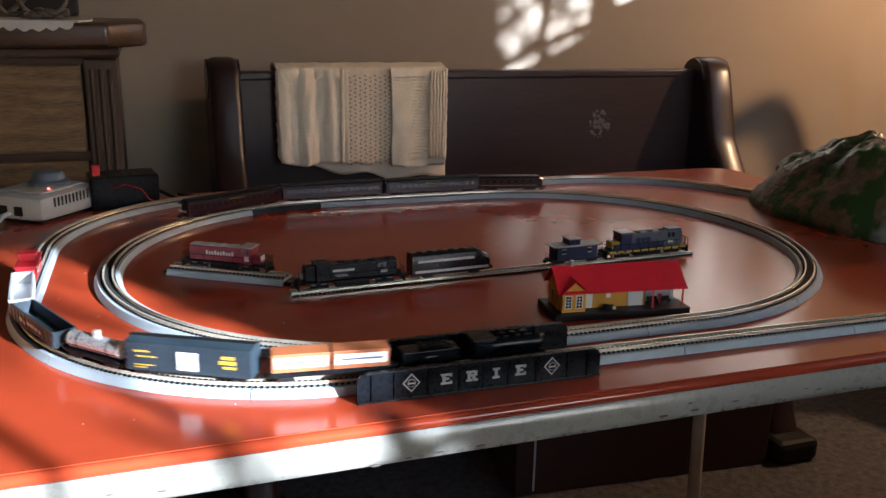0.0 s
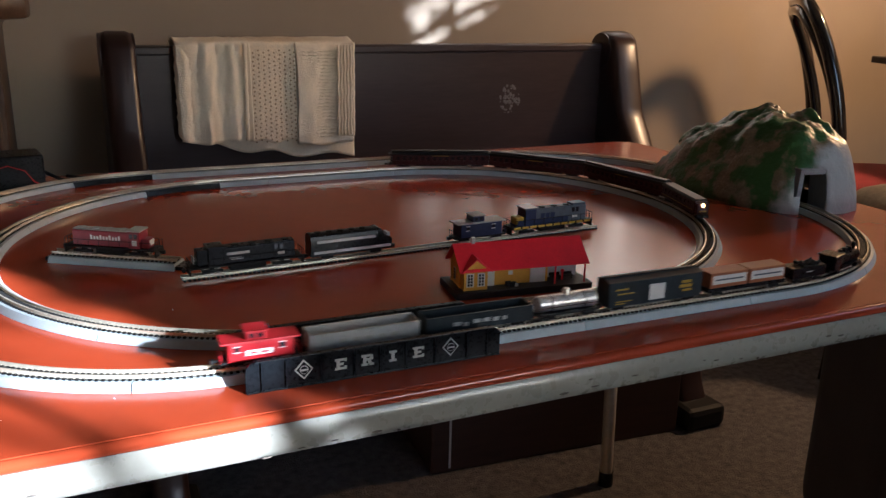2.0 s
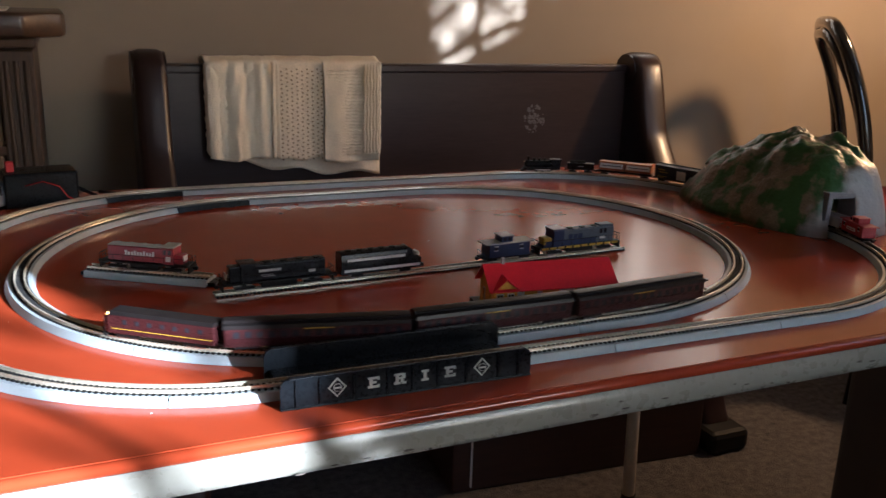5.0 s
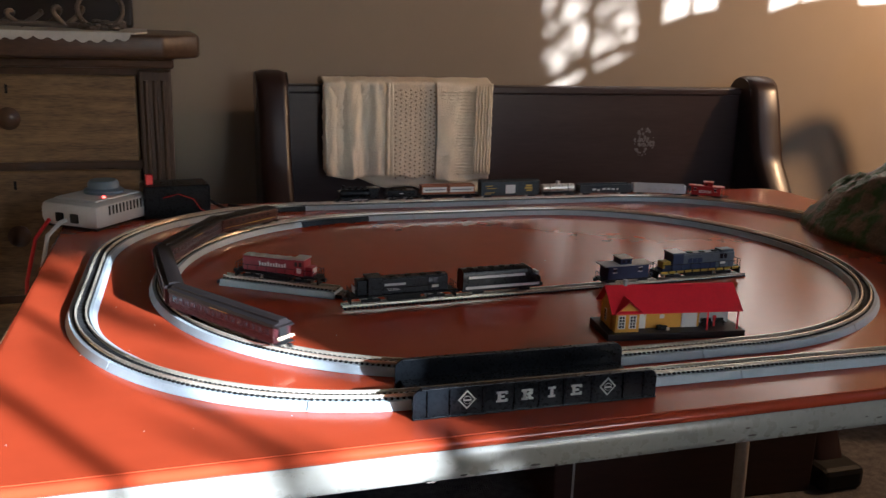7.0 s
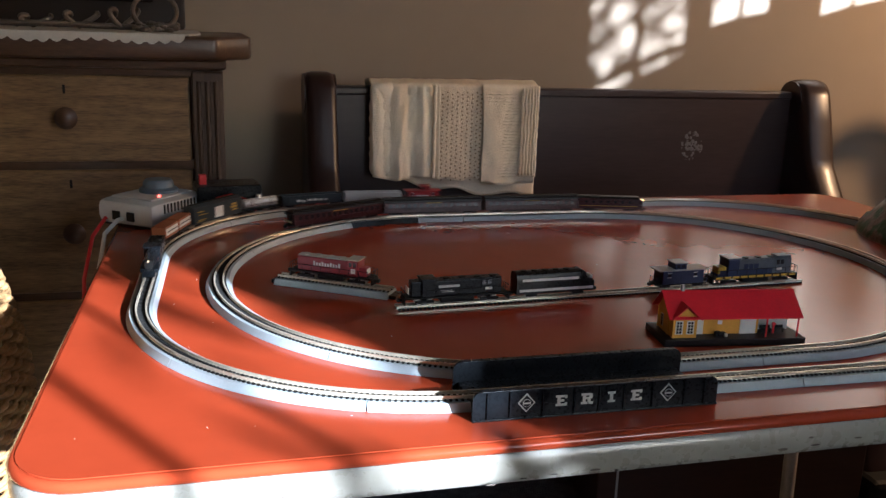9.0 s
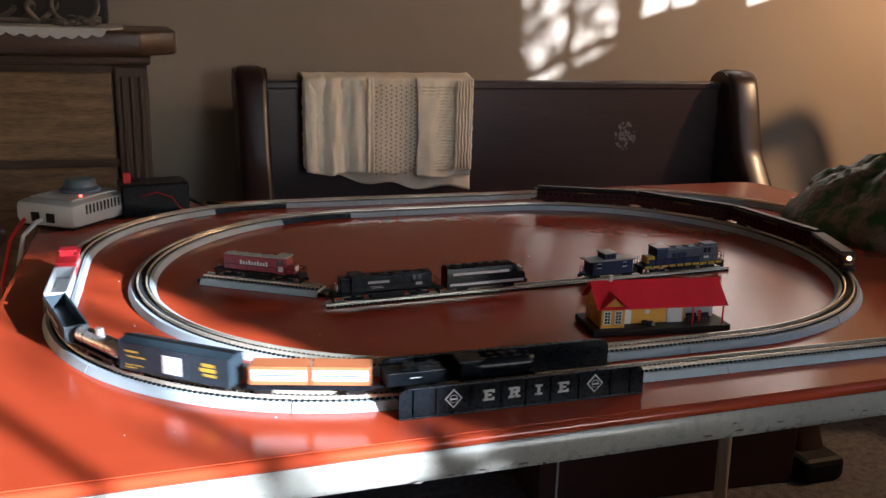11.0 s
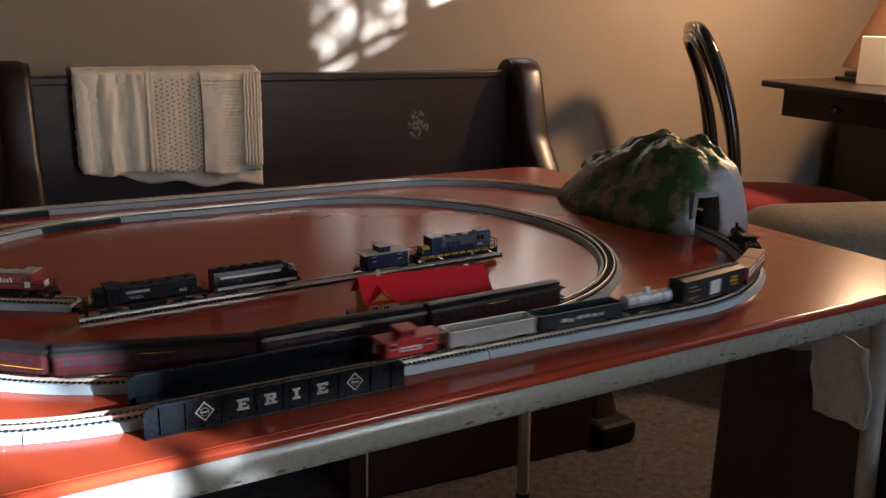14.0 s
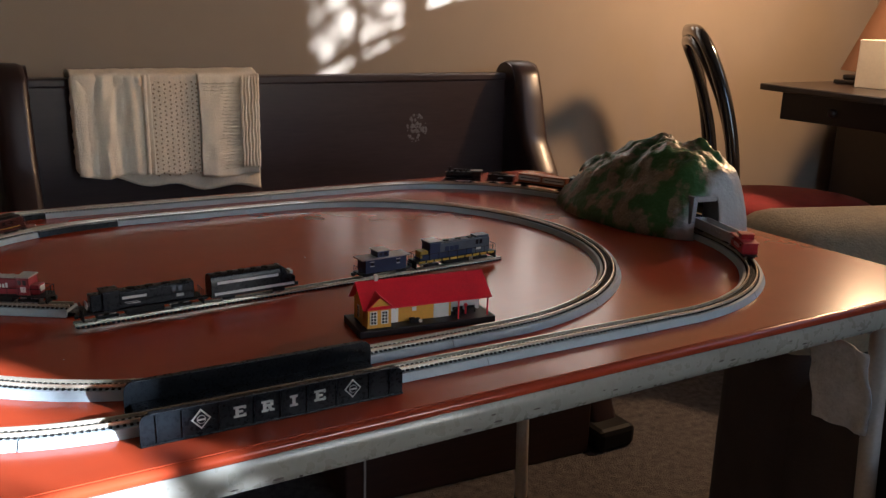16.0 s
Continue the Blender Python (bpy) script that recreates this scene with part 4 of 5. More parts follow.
csx = hood_diesel("blue_diesel", "grey-blue and yellow hood-unit diesel, parked on siding", 0.0550, LOCOBLUE, NAVY, TRUCK, LOCOBLUE,
                  [(NAVY, [(-0.046, 0.022, 0.0080, 0.0128)], 0.0064), (NAVY, [(-0.016, -0.0105, 0.0135, 0.0178), (-0.0095, -0.004, 0.0135, 0.0178), (-0.003, 0.003, 0.0135, 0.0178)], 0.0066), (MARK, [(0.026, 0.033, 0.0115, 0.0135)], 0.0085),
                   (YELLOW, [(-0.052 + i * 0.0106, -0.0436 + i * 0.0106, 0.0060, 0.0080) for i in range(10)], 0.0088)], nose=YELLOW)
part("cab_roof_panel", boxes((0.0215, 0.0390, -0.0086, 0.0086, 0.0236, 0.0241), bevel=0.0002), WHITE, csx, "white cab roof panel")
part("hood_fan_housing", boxes((-0.046, -0.028, -0.0056, 0.0056, 0.0216, 0.0234), bevel=0.0004), LOCOBLUE, csx)
part("end_stripe", boxes((0.0380, 0.0484, -0.0062, 0.0062, 0.0078, 0.0100), bevel=0.0003), NAVY, csx)
park(csx, SID_A, SID_B, 0.4135, RAIL_Z - 0.0058, True, 1.30)
bur = hood_diesel("red_diesel", "crimson hood-unit diesel with grey roof, on short track", 0.047, LOCORED, LOCORED, TRUCK, LOCOGREY,
                  [(WHITE, [(-0.020 + i * 0.0032, -0.018 + i * 0.0032, 0.0135, 0.0165 if i % 3 else 0.0175) for i in range(10)], 0.0064), (WHITE, [(0.024, 0.029, 0.0105, 0.0150)], 0.0085)])
park(bur, BUR_A, BUR_B, 0.064, RAIL_Z)
part("nose_mark", boxes((0.0400, 0.0406, -0.0040, 0.0040, 0.0105, 0.0150)), WHITE, bur)

# ---- station on the table ----


def station():
    st = thing("toy_station", pose(0.415, 0.686, H, 0, 0, -7) @ Matrix.Diagonal((1.06, 1, 1.06, 1)), "yellow plastic toy station with a bright red roof", "toy building")
    part("platform", boxes((-0.0635, 0.0635, -0.0250, 0.0250, 0.0, 0.0062), bevel=0.0006), DECK, st, "dark brown platform base")
    part("ramp", boxes((0.030, 0.0635, -0.0250, 0.0, 0.0060, 0.0064)), DECK, st)
    ez, rz = 0.0265, 0.0420
    walls = part("wall", boxes((-0.056, 0.026, -0.0100, 0.0150, 0.006, ez), bevel=0.0003), YWALL, st)
    part("gable", B(prism, [(-0.0100, ez), (0.0150, ez), (0.0025, rz - 0.0015)], "x", -0.056, -0.0545), YWALL, walls)
    part("corner_board", boxes((-0.0567, -0.0555, -0.0106, -0.0090, 0.006, ez)), YWALL, walls)
    part("corner_board", boxes((-0.0567, -0.0555, 0.0142, 0.0156, 0.006, ez)), YWALL, walls)
    bay = part("bay", boxes((-0.0555, -0.0340, -0.0195, -0.0095, 0.006, ez - 0.002), bevel=0.0003), YWALL, st)
    part("bay_gable", B(prism, [(-0.0555, ez - 0.002), (-0.0340, ez - 0.002), (-0.04475, ez + 0.0065)], "y", -0.0195, -0.018), YWALL, bay)

    def window(x, y, w, z0, z1, parent, face="y"):
        def bx(a0, a1, d0, d1, c0, c1):
            return (a0, a1, y - d1, y - d0, c0, c1) if face == "y" else (y - d1, y - d0, a0, a1, c0, c1)
        f = part("window", boxes(bx(x - w / 2, x + w / 2, 0, 0.0005, z0, z1)), WHITE, parent)
        for i in (0, 1):
            for j in range(4):
                u0 = x - w / 2 + w * (0.14 + 0.40 * i)
                c0 = z0 + (z1 - z0) * (0.07 + 0.23 * j)
                part("pane", boxes(bx(u0, u0 + w * 0.30, 0.0004, 0.0007, c0, c0 + (z1 - z0) * 0.17)), GLASSD, f)

    window(-0.0500, -0.0195, 0.0065, 0.0095, 0.0215, bay)
    window(-0.0400, -0.0195, 0.0065, 0.0095, 0.0215, bay)
    window(0.0050, -0.056, 0.0050, 0.0100, 0.0210, walls, "x")
    part("door", boxes((-0.0325, -0.0245, -0.0108, -0.0098, 0.0062, 0.0215), bevel=0.0002), WHITE, st, "white door")
    part("freight_door", boxes((0.0090, 0.0235, -0.0108, -0.0098, 0.0062, 0.0200), bevel=0.0002), WHITE, st, "white freight door")
    part("wall_sign", boxes((-0.0115, -0.0075, -0.0105, -0.0098, 0.0150, 0.0185)), WHITE, st)
    part("screen_wall", boxes((0.026, 0.058, 0.0000, 0.0015, 0.006, ez)), CASE, st, "pale grey back wall of waiting shelter")
    for x in (0.0290, 0.0575):
        part("post", boxes((x - 0.0006, x + 0.0006, -0.0205, -0.0193, 0.006, ez - 0.003)), ROOF, st)
    for x in (0.034, 0.046):
        b = part("bench", boxes((x - 0.005, x + 0.005, -0.0105, -0.0065, 0.0095, 0.0102), (x - 0.0044, x - 0.0038, -0.0095, -0.0075, 0.006, 0.0096), (x + 0.0038, x + 0.0044, -0.0095, -0.0075, 0.006, 0.0096), (x - 0.005, x + 0.005, -0.0065, -0.0059, 0.0100, 0.0125)), TRUCK, st, "small dark bench")
    part("red_pump", boxes((0.0392, 0.0408, -0.0115, -0.0100, 0.006, 0.0165), (0.0385, 0.0415, -0.0120, -0.0095, 0.0140, 0.0160), bevel=0.0003), ROOF, st)
    bm = bmesh.new()
    for x, y, r in ((-0.013, -0.0150, 0.0024), (-0.0105, -0.0165, 0.0022), (-0.0080, -0.0150, 0.0020)):
        box(bm, x - r, x + r, y - r * 0.8, y + r * 0.8, 0.0062, 0.0062 + r * 1.7, 0.0004)
    part("baggage", bm, TRUCK, st, "dark baggage heap")
    part("parcel", boxes((-0.0075, -0.0048, -0.0185, -0.0165, 0.0062, 0.0088), bevel=0.0003), PAPER, st)
    # two main slopes, thin and proud of the walls
    ov = 0.0072

    def slope(name, pts, t=0.0008):
        b = bmesh.new()
        lo = [b.verts.new(p) for p in pts]
        hi = [b.verts.new((p[0], p[1], p[2] + t)) for p in pts]
        b.faces.new(lo)
        b.faces.new(hi[::-1])
        for i in range(len(pts)):
            j = (i + 1) % len(pts)
            b.faces.new((lo[i], hi[i], hi[j], lo[j]))
        bmesh.ops.recalc_face_normals(b, faces=list(b.faces))
        part(name, b, ROOF, st, "bright red plastic roof slope")

    yf, yb = -0.0100 - 0.0115, 0.0150 + ov
    slope("roof_slope", [(-0.0600, 0.0025, rz), (0.0610, 0.0025, rz), (0.0610, yf, ez - 0.0035), (-0.0600, yf, ez - 0.0035)])
    slope("roof_slope", [(-0.0600, 0.0025, rz), (-0.0600, yb, ez - 0.003), (0.0610, yb, ez - 0.003), (0.0610, 0.0025, rz)])
    slope("bay_roof", [(-0.04475, -0.0235, ez + 0.0082), (-0.04475, 0.000, ez + 0.0085), (-0.0585, -0.0235, ez - 0.0040)])
    slope("bay_roof", [(-0.04475, -0.0235, ez + 0.0082), (-0.0310, -0.0235, ez - 0.0040), (-0.04475, 0.000, ez + 0.0085)])
    part("chimney", boxes((-0.0425, -0.0395, 0.0012, 0.0040, rz - 0.002, rz + 0.0055), bevel=0.0002), LOCOGREY, st, "small grey chimney")


station()

# ---- tunnel mountain ----
MX, MY = 0.948, 0.944


def mountain():
    mt = thing("tunnel_mountain", pose(MX, MY, H), "moulded plastic tunnel mountain painted green, brown and grey", "toy mountain")
    bm = bmesh.new()
    na, nr = 96, 34
    grid = []
    for i in range(nr + 1):
        f = i / nr
        row = []
        for j in range(na):
            a = j * math.tau / na
            rx, ry = 0.084 if math.cos(a) > 0 else 0.108, 0.160
            q = (abs(math.cos(a)) ** 2.4 + abs(math.sin(a)) ** 2.4) ** (-1 / 2.4)
            x, y = rx * q * math.cos(a) * f, ry * q * math.sin(a) * f
            x += 0.020 * (1 - f)
            y -= 0.012 * (1 - f)
            steep = 2.4 + 0.5 * math.cos(a + 0.55) + 3.4 * max(0.0, math.cos(a + 1.65)) ** 3
            h = 0.112 * (1 - f ** steep) ** 0.80
            lump = noise.fractal(Vector((x * 34 + 3, y * 34, 1.7)), 0.9, 2.0, 5)
            knob = noise.noise(Vector((x * 24 + 9, y * 24 + 2, 4.4)))
            gully = max(0.0, 0.30 - abs(noise.noise(Vector((2.2 * math.cos(a) + 4, 2.2 * math.sin(a), 0.6 * f))))) / 0.30
            z = max(0.0, h + (0.010 * lump + 0.010 * knob - 0.005 * gully * min(1, f * 3)) * min(1, (1 - f) * 4))
            edge = 1 + 0.03 * noise.noise(Vector((math.cos(a) * 3, math.sin(a) * 3, 9)))
            row.append(bm.verts.new((x * edge, y * edge, z)))
        grid.append(row)
    for i in range(nr):
        for j in range(na):
            bm.faces.new((grid[i][j], grid[i][(j + 1) % na], grid[i + 1][(j + 1) % na], grid[i + 1][j]))
    bmesh.ops.remove_doubles(bm, verts=grid[0], dist=0.0005)
    bmesh.ops.recalc_face_normals(bm, faces=list(bm.faces))
    line = [loop_point(OUTER, 0.25 + 1.2 * k / 300) for k in range(301)]
    dead = []
    for f in bm.faces:
        c = f.calc_center_median()
        d = min(math.hypot(c.x + MX - x, c.y + MY - y) for x, y in line)
        if d < 0.0205 and c.z < 0.053:
            dead.append(f)
    bmesh.ops.delete(bm, geom=dead, context="FACES")
    hill = part("hill", bm, ROCK, mt, smooth=70)
    so = hill.modifiers.new("shell", "SOLIDIFY")
    so.thickness, so.offset = 0.0022, -1
    for s, way in ((0.634, -1), (0.850, 1)):
        (ax, ay), (bx, by) = loop_point(OUTER, s - 0.005), loop_point(OUTER, s + 0.005)
        m = Matrix.Translation(((ax + bx) / 2 - MX, (ay + by) / 2 - MY, 0)) @ Matrix.Rotation(math.atan2(by - ay, bx - ax) + (math.pi if way > 0 else 0), 4, "Z") @ Matrix.Translation((0, -0.006 if way < 0 else 0, 0))
        arch = [(-0.0275, 0.0), (-0.0205, 0.0), (-0.0180, 0.050), (0.0180, 0.050), (0.0205, 0.0), (0.0275, 0.0), (0.0245, 0.0575), (-0.0245, 0.0575)]
        b = bmesh.new()
        for q in ([arch[0], arch[1], arch[2], arch[7]], [arch[7], arch[2], arch[3], arch[6]], [arch[6], arch[3], arch[4], arch[5]]):
            prism(b, q, "x", -0.004, 0.030, 0.0008)
        b.transform(m)
        part("portal", b, PORTAL, mt, "pale grey tunnel portal")


mountain()

# ---- lint on the vinyl ----
rnd = random.Random(77)
bm = bmesh.new()
for i in range(30):
    x, y = rnd.uniform(TX0 + 0.03, 0.50), rnd.uniform(TY0 + 0.02, 0.95)
    k = rnd.uniform(0.00015, 0.0004)
    ball(bm, (x, y, H + k * 0.5), k, (rnd.uniform(0.8, 2.0), 1, 0.6), 6, 4)
tagged(part("lint", bm, WHITE), "tiny pale specks of lint on the red table", "lint", kind="stuff")

# ---- controller and power pack ----
ctl = thing("speed_controller", pose(-0.130, 1.247, H, 0, 0, 53), "grey-white train speed controller with a round knob", "controller")
part("case", boxes((-0.058, 0.058, -0.048, 0.048, 0.002, 0.036), bevel=0.011, ), CASE, ctl, smooth=40)
part("top_plate", boxes((-0.042, 0.042, -0.034, 0.034, 0.0355, 0.0385), bevel=0.001), CASE, ctl)
part("knob", B(lathe, [(0.026, 0.0), (0.026, 0.004), (0.021, 0.007), (0.020, 0.014), (0.017, 0.017), (0.003, 0.0175)], 28, pose(0.012, 0.0, 0.0385)), KNOB, ctl, "blue-grey round knob", smooth=40)
part("led", B(ball, (-0.020, -0.028, 0.0392), 0.0022), LED, ctl, "glowing red light")
for j in range(12):
    part("vent_slot", boxes((-0.035 + j * 0.0068, -0.0325 + j * 0.0068, -0.0486, -0.0478, 0.020, 0.032)), TRUCK, ctl)
for y in (0.012, -0.012):
    part("socket", boxes((-0.060, -0.0575, y - 0.006, y + 0.006, 0.010, 0.022), bevel=0.0005), TRUCK, ctl)
part("foot", boxes((-0.050, 0.050, -0.040, 0.040, 0.0, 0.0022)), TRUCK, ctl)
pack = thing("power_pack", pose(-0.03, 1.275, H, 0, 0, 8), "black transformer power pack with red wires", "power pack")
part("case", boxes((-0.045, 0.045, -0.028, 0.028, 0.0, 0.046), bevel=0.003), BLACKP, pack)
part("cord", B(tube, [(0.045, -0.01, 0.02), (0.07, -0.02, 0.006), (0.10, 0.005, 0.003), (0.08, 0.03, 0.003)], 0.0025, 8), BLACKP, pack)
part("red_wire", B(tube, [(-0.02, -0.0285, 0.03), (0.0, -0.036, 0.036), (0.02, -0.036, 0.028), (0.03, -0.031, 0.012), (0.05, -0.036, 0.002), (0.09, -0.02, 0.002)], 0.0008, 6), REDWIRE, pack)
part("red_clip", boxes((-0.040, -0.030, -0.012, -0.002, 0.046, 0.060), bevel=0.001), REDWIRE, pack)


def cord(name, pts, r, m, label):
    ob = part(name, B(tube, pts, r, 8), m, ctl, label, smooth=60)
    ob.matrix_parent_inverse = ctl.matrix_world.inverted()


cord("red_cord", [(-0.176, 1.235, H + 0.012), (-0.19, 1.22, H + 0.010), (-0.205, 1.20, H - 0.01), (-0.215, 1.17, H - 0.06), (-0.22, 1.15, H - 0.20), (-0.22, 1.15, 0.01)], 0.0026, REDWIRE, "thin red wire hanging over the table edge")
cord("white_cord", [(-0.160, 1.215, H + 0.012), (-0.172, 1.195, H + 0.012), (-0.186, 1.17, H + 0.0), (-0.192, 1.14, H - 0.04), (-0.20, 1.12, H - 0.20), (-0.20, 1.12, 0.01)], 0.0028, CABLE, "white cable hanging over the table edge")

# ---- pew ----
PX0, PX1 = 0.125, 1.380
pew = thing("church_pew", pose(0, 0, 0), "dark varnished wooden church pew against the wall", "bench")
part("backrest", boxes((PX0 + 0.06, PX1 - 0.06, 1.862, 1.890, 0.36, H + 0.128), bevel=0.004), PEW, pew)
part("top_rail", boxes((PX0 + 0.05, PX1 - 0.05, 1.858, 1.905, H + 0.124, H + 0.142), bevel=0.004), PEW, pew)
part("seat", boxes((PX0 + 0.06, PX1 - 0.06, 1.47, 1.875, 0.405, 0.435), bevel=0.008), PEW, pew)
part("stretcher", boxes((PX0 + 0.06, PX1 - 0.06, 1.80, 1.825, 0.16, 0.30), bevel=0.003), PEW, pew)


def pew_end(x, w):
    prof = [(1.93, 0.0), (1.93, H + 0.10), (1.915, H + 0.150), (1.885, H + 0.172), (1.845, H + 0.172), (1.815, H + 0.150), (1.795, H + 0.09), (1.765, H - 0.02), (1.71, H - 0.10), (1.62, H - 0.145), (1.52, H - 0.155),
            (1.465, H - 0.175), (1.45, H - 0.22), (1.47, H - 0.30), (1.475, 0.20), (1.45, 0.09), (1.43, 0.05), (1.43, 0.0)]
    e = part("end_panel", B(prism, prof, "x", x - w, x + w, 0.014), PEWV, pew, smooth=45)
    part("scroll", B(cyl, (x - w - 0.002, 1.865, H + 0.125), (x + w + 0.002, 1.865, H + 0.125), 0.043, seg=28), PEWV, e, smooth=40)
    part("foot", boxes((x - 0.055, x + 0.055, 1.385, 1.53, 0.0, 0.055), bevel=0.014), TRUCK, e, "black painted block foot")


pew_end(PX0 + 0.041, 0.031)
pew_end(PX1 - 0.035, 0.038)
bm = bmesh.new()
wear = random.Random(5)
for i in range(70):
    a, r = wear.uniform(0, math.tau), 0.034 * wear.random() ** 0.7
    x, z, k = 1.05 + 0.85 * r * math.cos(a), H + 0.012 + r * math.sin(a), wear.uniform(0.0015, 0.0045)
    ball(bm, (x, 1.862, z), 1.0, (k, 0.0007, k * wear.uniform(0.5, 1.3)), 7, 5)
scuff = mat("worn_spot", (0.13, 0.125, 0.13), 0.4, 0, 0.2, 60)
part("worn_spot", bm, scuff, pew, "pale worn spots in the varnish")

# ---- folded blanket over the pew back ----
bl = thing("knitted_blanket", pose(0, 0, 0), "folded cream knitted blanket with lace bands over the pew", "blanket")


def drape(name, x0, x1, zb, y0, material, parent, waves, amp, seed, thick=0.006, zfun=None):
    """A hanging width of cloth: over the top of the rail, down the front."""
    b = bmesh.new()
    nu, nv = 60, 40
    rows = []
    for j in range(nv + 1):
        v = j / nv
        row = []
        for i in range(nu + 1):
            u = i / nu
            x = x0 + (x1 - x0) * u
            w = noise.noise(Vector((u * waves + seed, v * 1.6, seed)))
            fold = amp * (math.sin(u * math.tau * waves * 0.5 + 0.8 * w) * (0.35 + 0.65 * min(1, v * 2)) + 0.6 * w)
            bottom = zb + (zfun(u) if zfun else 0) + 0.004 * noise.noise(Vector((u * 4, seed, 0)))
            if v < 0.2:
                t = v / 0.2
                y, z = 1.925 - t * (1.925 - y0), H + 0.150 + 0.010 * math.sin(t * math.pi) - 0.004 * abs(w)
            else:
                t = (v - 0.2) / 0.8
                puff = amp * 0.55 * noise.noise(Vector((u * waves * 2.2 + seed, v * 7, seed * 2)))
                y, z = y0 - 0.008 * math.sin(min(1, t * 4) * math.pi / 2) - fold - puff, H + 0.150 - t * (H + 0.150 - bottom)
            row.append(b.verts.new((x + 0.006 * w * v, y, z)))
        rows.append(row)
    for j in range(nv):
        for i in range(nu):
            b.faces.new((rows[j][i], rows[j][i + 1], rows[j + 1][i + 1], rows[j + 1][i]))
    bmesh.ops.recalc_face_normals(b, faces=list(b.faces))
    ob = part(name, b, material, parent, smooth=80)
    so = ob.modifiers.new("thickness", "SOLIDIFY")
    so.thickness = thick
    return ob


drape("under_layer", 0.300, 0.648, H - 0.094, 1.846, WOOL, bl, 5, 0.004, 4.2, zfun=lambda u: 0.045 * (1 - u) ** 2 + 0.006 * math.sin(u * 17))
drape("plain_panel", 0.272, 0.420, H - 0.055, 1.830, WOOL, bl, 6.0, 0.0050, 1.3, 0.010, zfun=lambda u: 0.008 * (1 - u) - 0.004 * math.sin(u * 6))
drape("lace_panel", 0.420, 0.515, H - 0.055, 1.833, LACE, bl, 2, 0.002, 7.1, 0.009, zfun=lambda u: 0.004 * math.sin(u * 9))
drape("ribbed_panel", 0.515, 0.642, H - 0.062, 1.832, WOOL, bl, 2, 0.006, 2.6, 0.011, zfun=lambda u: -0.006 * math.sin(u * 3))
# puffy cable stitches and the rolled outer edge
puff = random.Random(12)
for col, w in ((0.296, 0.026), (0.334, 0.018), (0.362, 0.015), (0.388, 0.017)):
    pts = [(col + puff.uniform(-0.001, 0.001), 1.8335 + puff.uniform(-0.0015, 0.0015), H + 0.150 - j * 0.0078) for j in range(26)]
    bm = B(tube, pts, [w * (0.98 + 0.10 * puff.random()) * (0.8 if j in (0, 25) else 1) for j in range(26)], 14)
    for v in bm.verts:
        v.co.y = 1.834 + (v.co.y - 1.834) * 0.42 + 0.0022 * noise.noise(v.co * 95) + 0.0014 * math.sin(v.co.z * 420 + v.co.x * 260)
    part("knit_roll", bm, WOOL, bl, smooth=80)
for col in (0.408, 0.640):
    bm = B(tube, [(col + 0.0005 * math.sin(j * 1.3), 1.8215 + 0.001 * math.sin(j * 2.3), H + 0.150 - j * 0.0069) for j in range(30)], [0.0042 + 0.0004 * math.sin(j * 2.1) for j in range(30)], 8)
    part("rolled_edge", bm, WOOL, bl, smooth=80)
EYELET = mat("eyelet_shadow", (0.36, 0.24, 0.13), 0.9, 0, 0.2, 80)
for col in (0.425, 0.436, 0.447, 0.458, 0.469, 0.480, 0.491, 0.502, 0.511):
    for j in range(22):
        part("eyelet", B(ball, (col + 0.0015 * (j % 2), 1.8228, H + 0.135 - j * 0.0088 - 0.0044 * (round(col * 1000) % 2)), 0.0019, (1, 0.5, 1), 8, 5), EYELET, bl)
for j in range(26):
    bm = bmesh.new()
    z = H + 0.132 - j * 0.0072
    tube(bm, [(0.522 + i * 0.0062, 1.8215 + 0.0012 * math.sin(i * 2.1 + j), z + 0.0012 * (i % 2)) for i in range(20)], 0.0015, 5)
    part("knit_ridge", bm, WOOL, bl)

for k in range(5):
    part("edge_rib", B(tube, [(0.606 + k * 0.0072 + 0.0008 * math.sin(j * 0.9 + k), 1.8195 + 0.0006 * math.sin(j * 1.7), H + 0.146 - j * 0.0074) for j in range(27)], 0.0026, 7), WOOL, bl, smooth=80)

# ---- oak dresser ----
dr = thing("oak_dresser", pose(0, 0, 0), "aged oak dresser with panelled drawers and thick top", "dresser")
DF, DX0, DX1 = 1.545, -1.05, -0.030
part("body", boxes((DX0, DX1 - 0.004, DF + 0.02, 1.99, 0.05, H + 0.196)), OAKV, dr)
part("top", B(prism, [(DX0 - 0.04, DF - 0.051), (DX1 - 0.008, DF - 0.051), (DX1 + 0.046, DF + 0.020), (DX1 + 0.050, DF + 0.060), (DX1 + 0.046, 2.0), (DX0 - 0.04, 2.0)], "z", H + 0.206, H + 0.244, 0.006), OAKD, dr, smooth=40)
part("top_moulding", boxes((DX0 - 0.015, DX1 + 0.006, DF - 0.020, 1.99, H + 0.190, H + 0.206), bevel=0.004), OAKD, dr)
part("frieze", boxes((DX0, DX1, DF, DF + 0.03, H + 0.178, H + 0.187)), OAKD, dr)
for x in (DX1 - 0.052, DX0):
    p = part("corner_post", boxes((x, x + 0.052, DF - 0.004, DF + 0.05, 0.0, H + 0.186), bevel=0.003), OAKV, dr)
    for g in (0.012, 0.026, 0.040):
        part("flute", B(cyl, (x + g, DF - 0.004, 0.1), (x + g, DF - 0.004, H + 0.17), 0.0042, seg=10), OAKV, p)
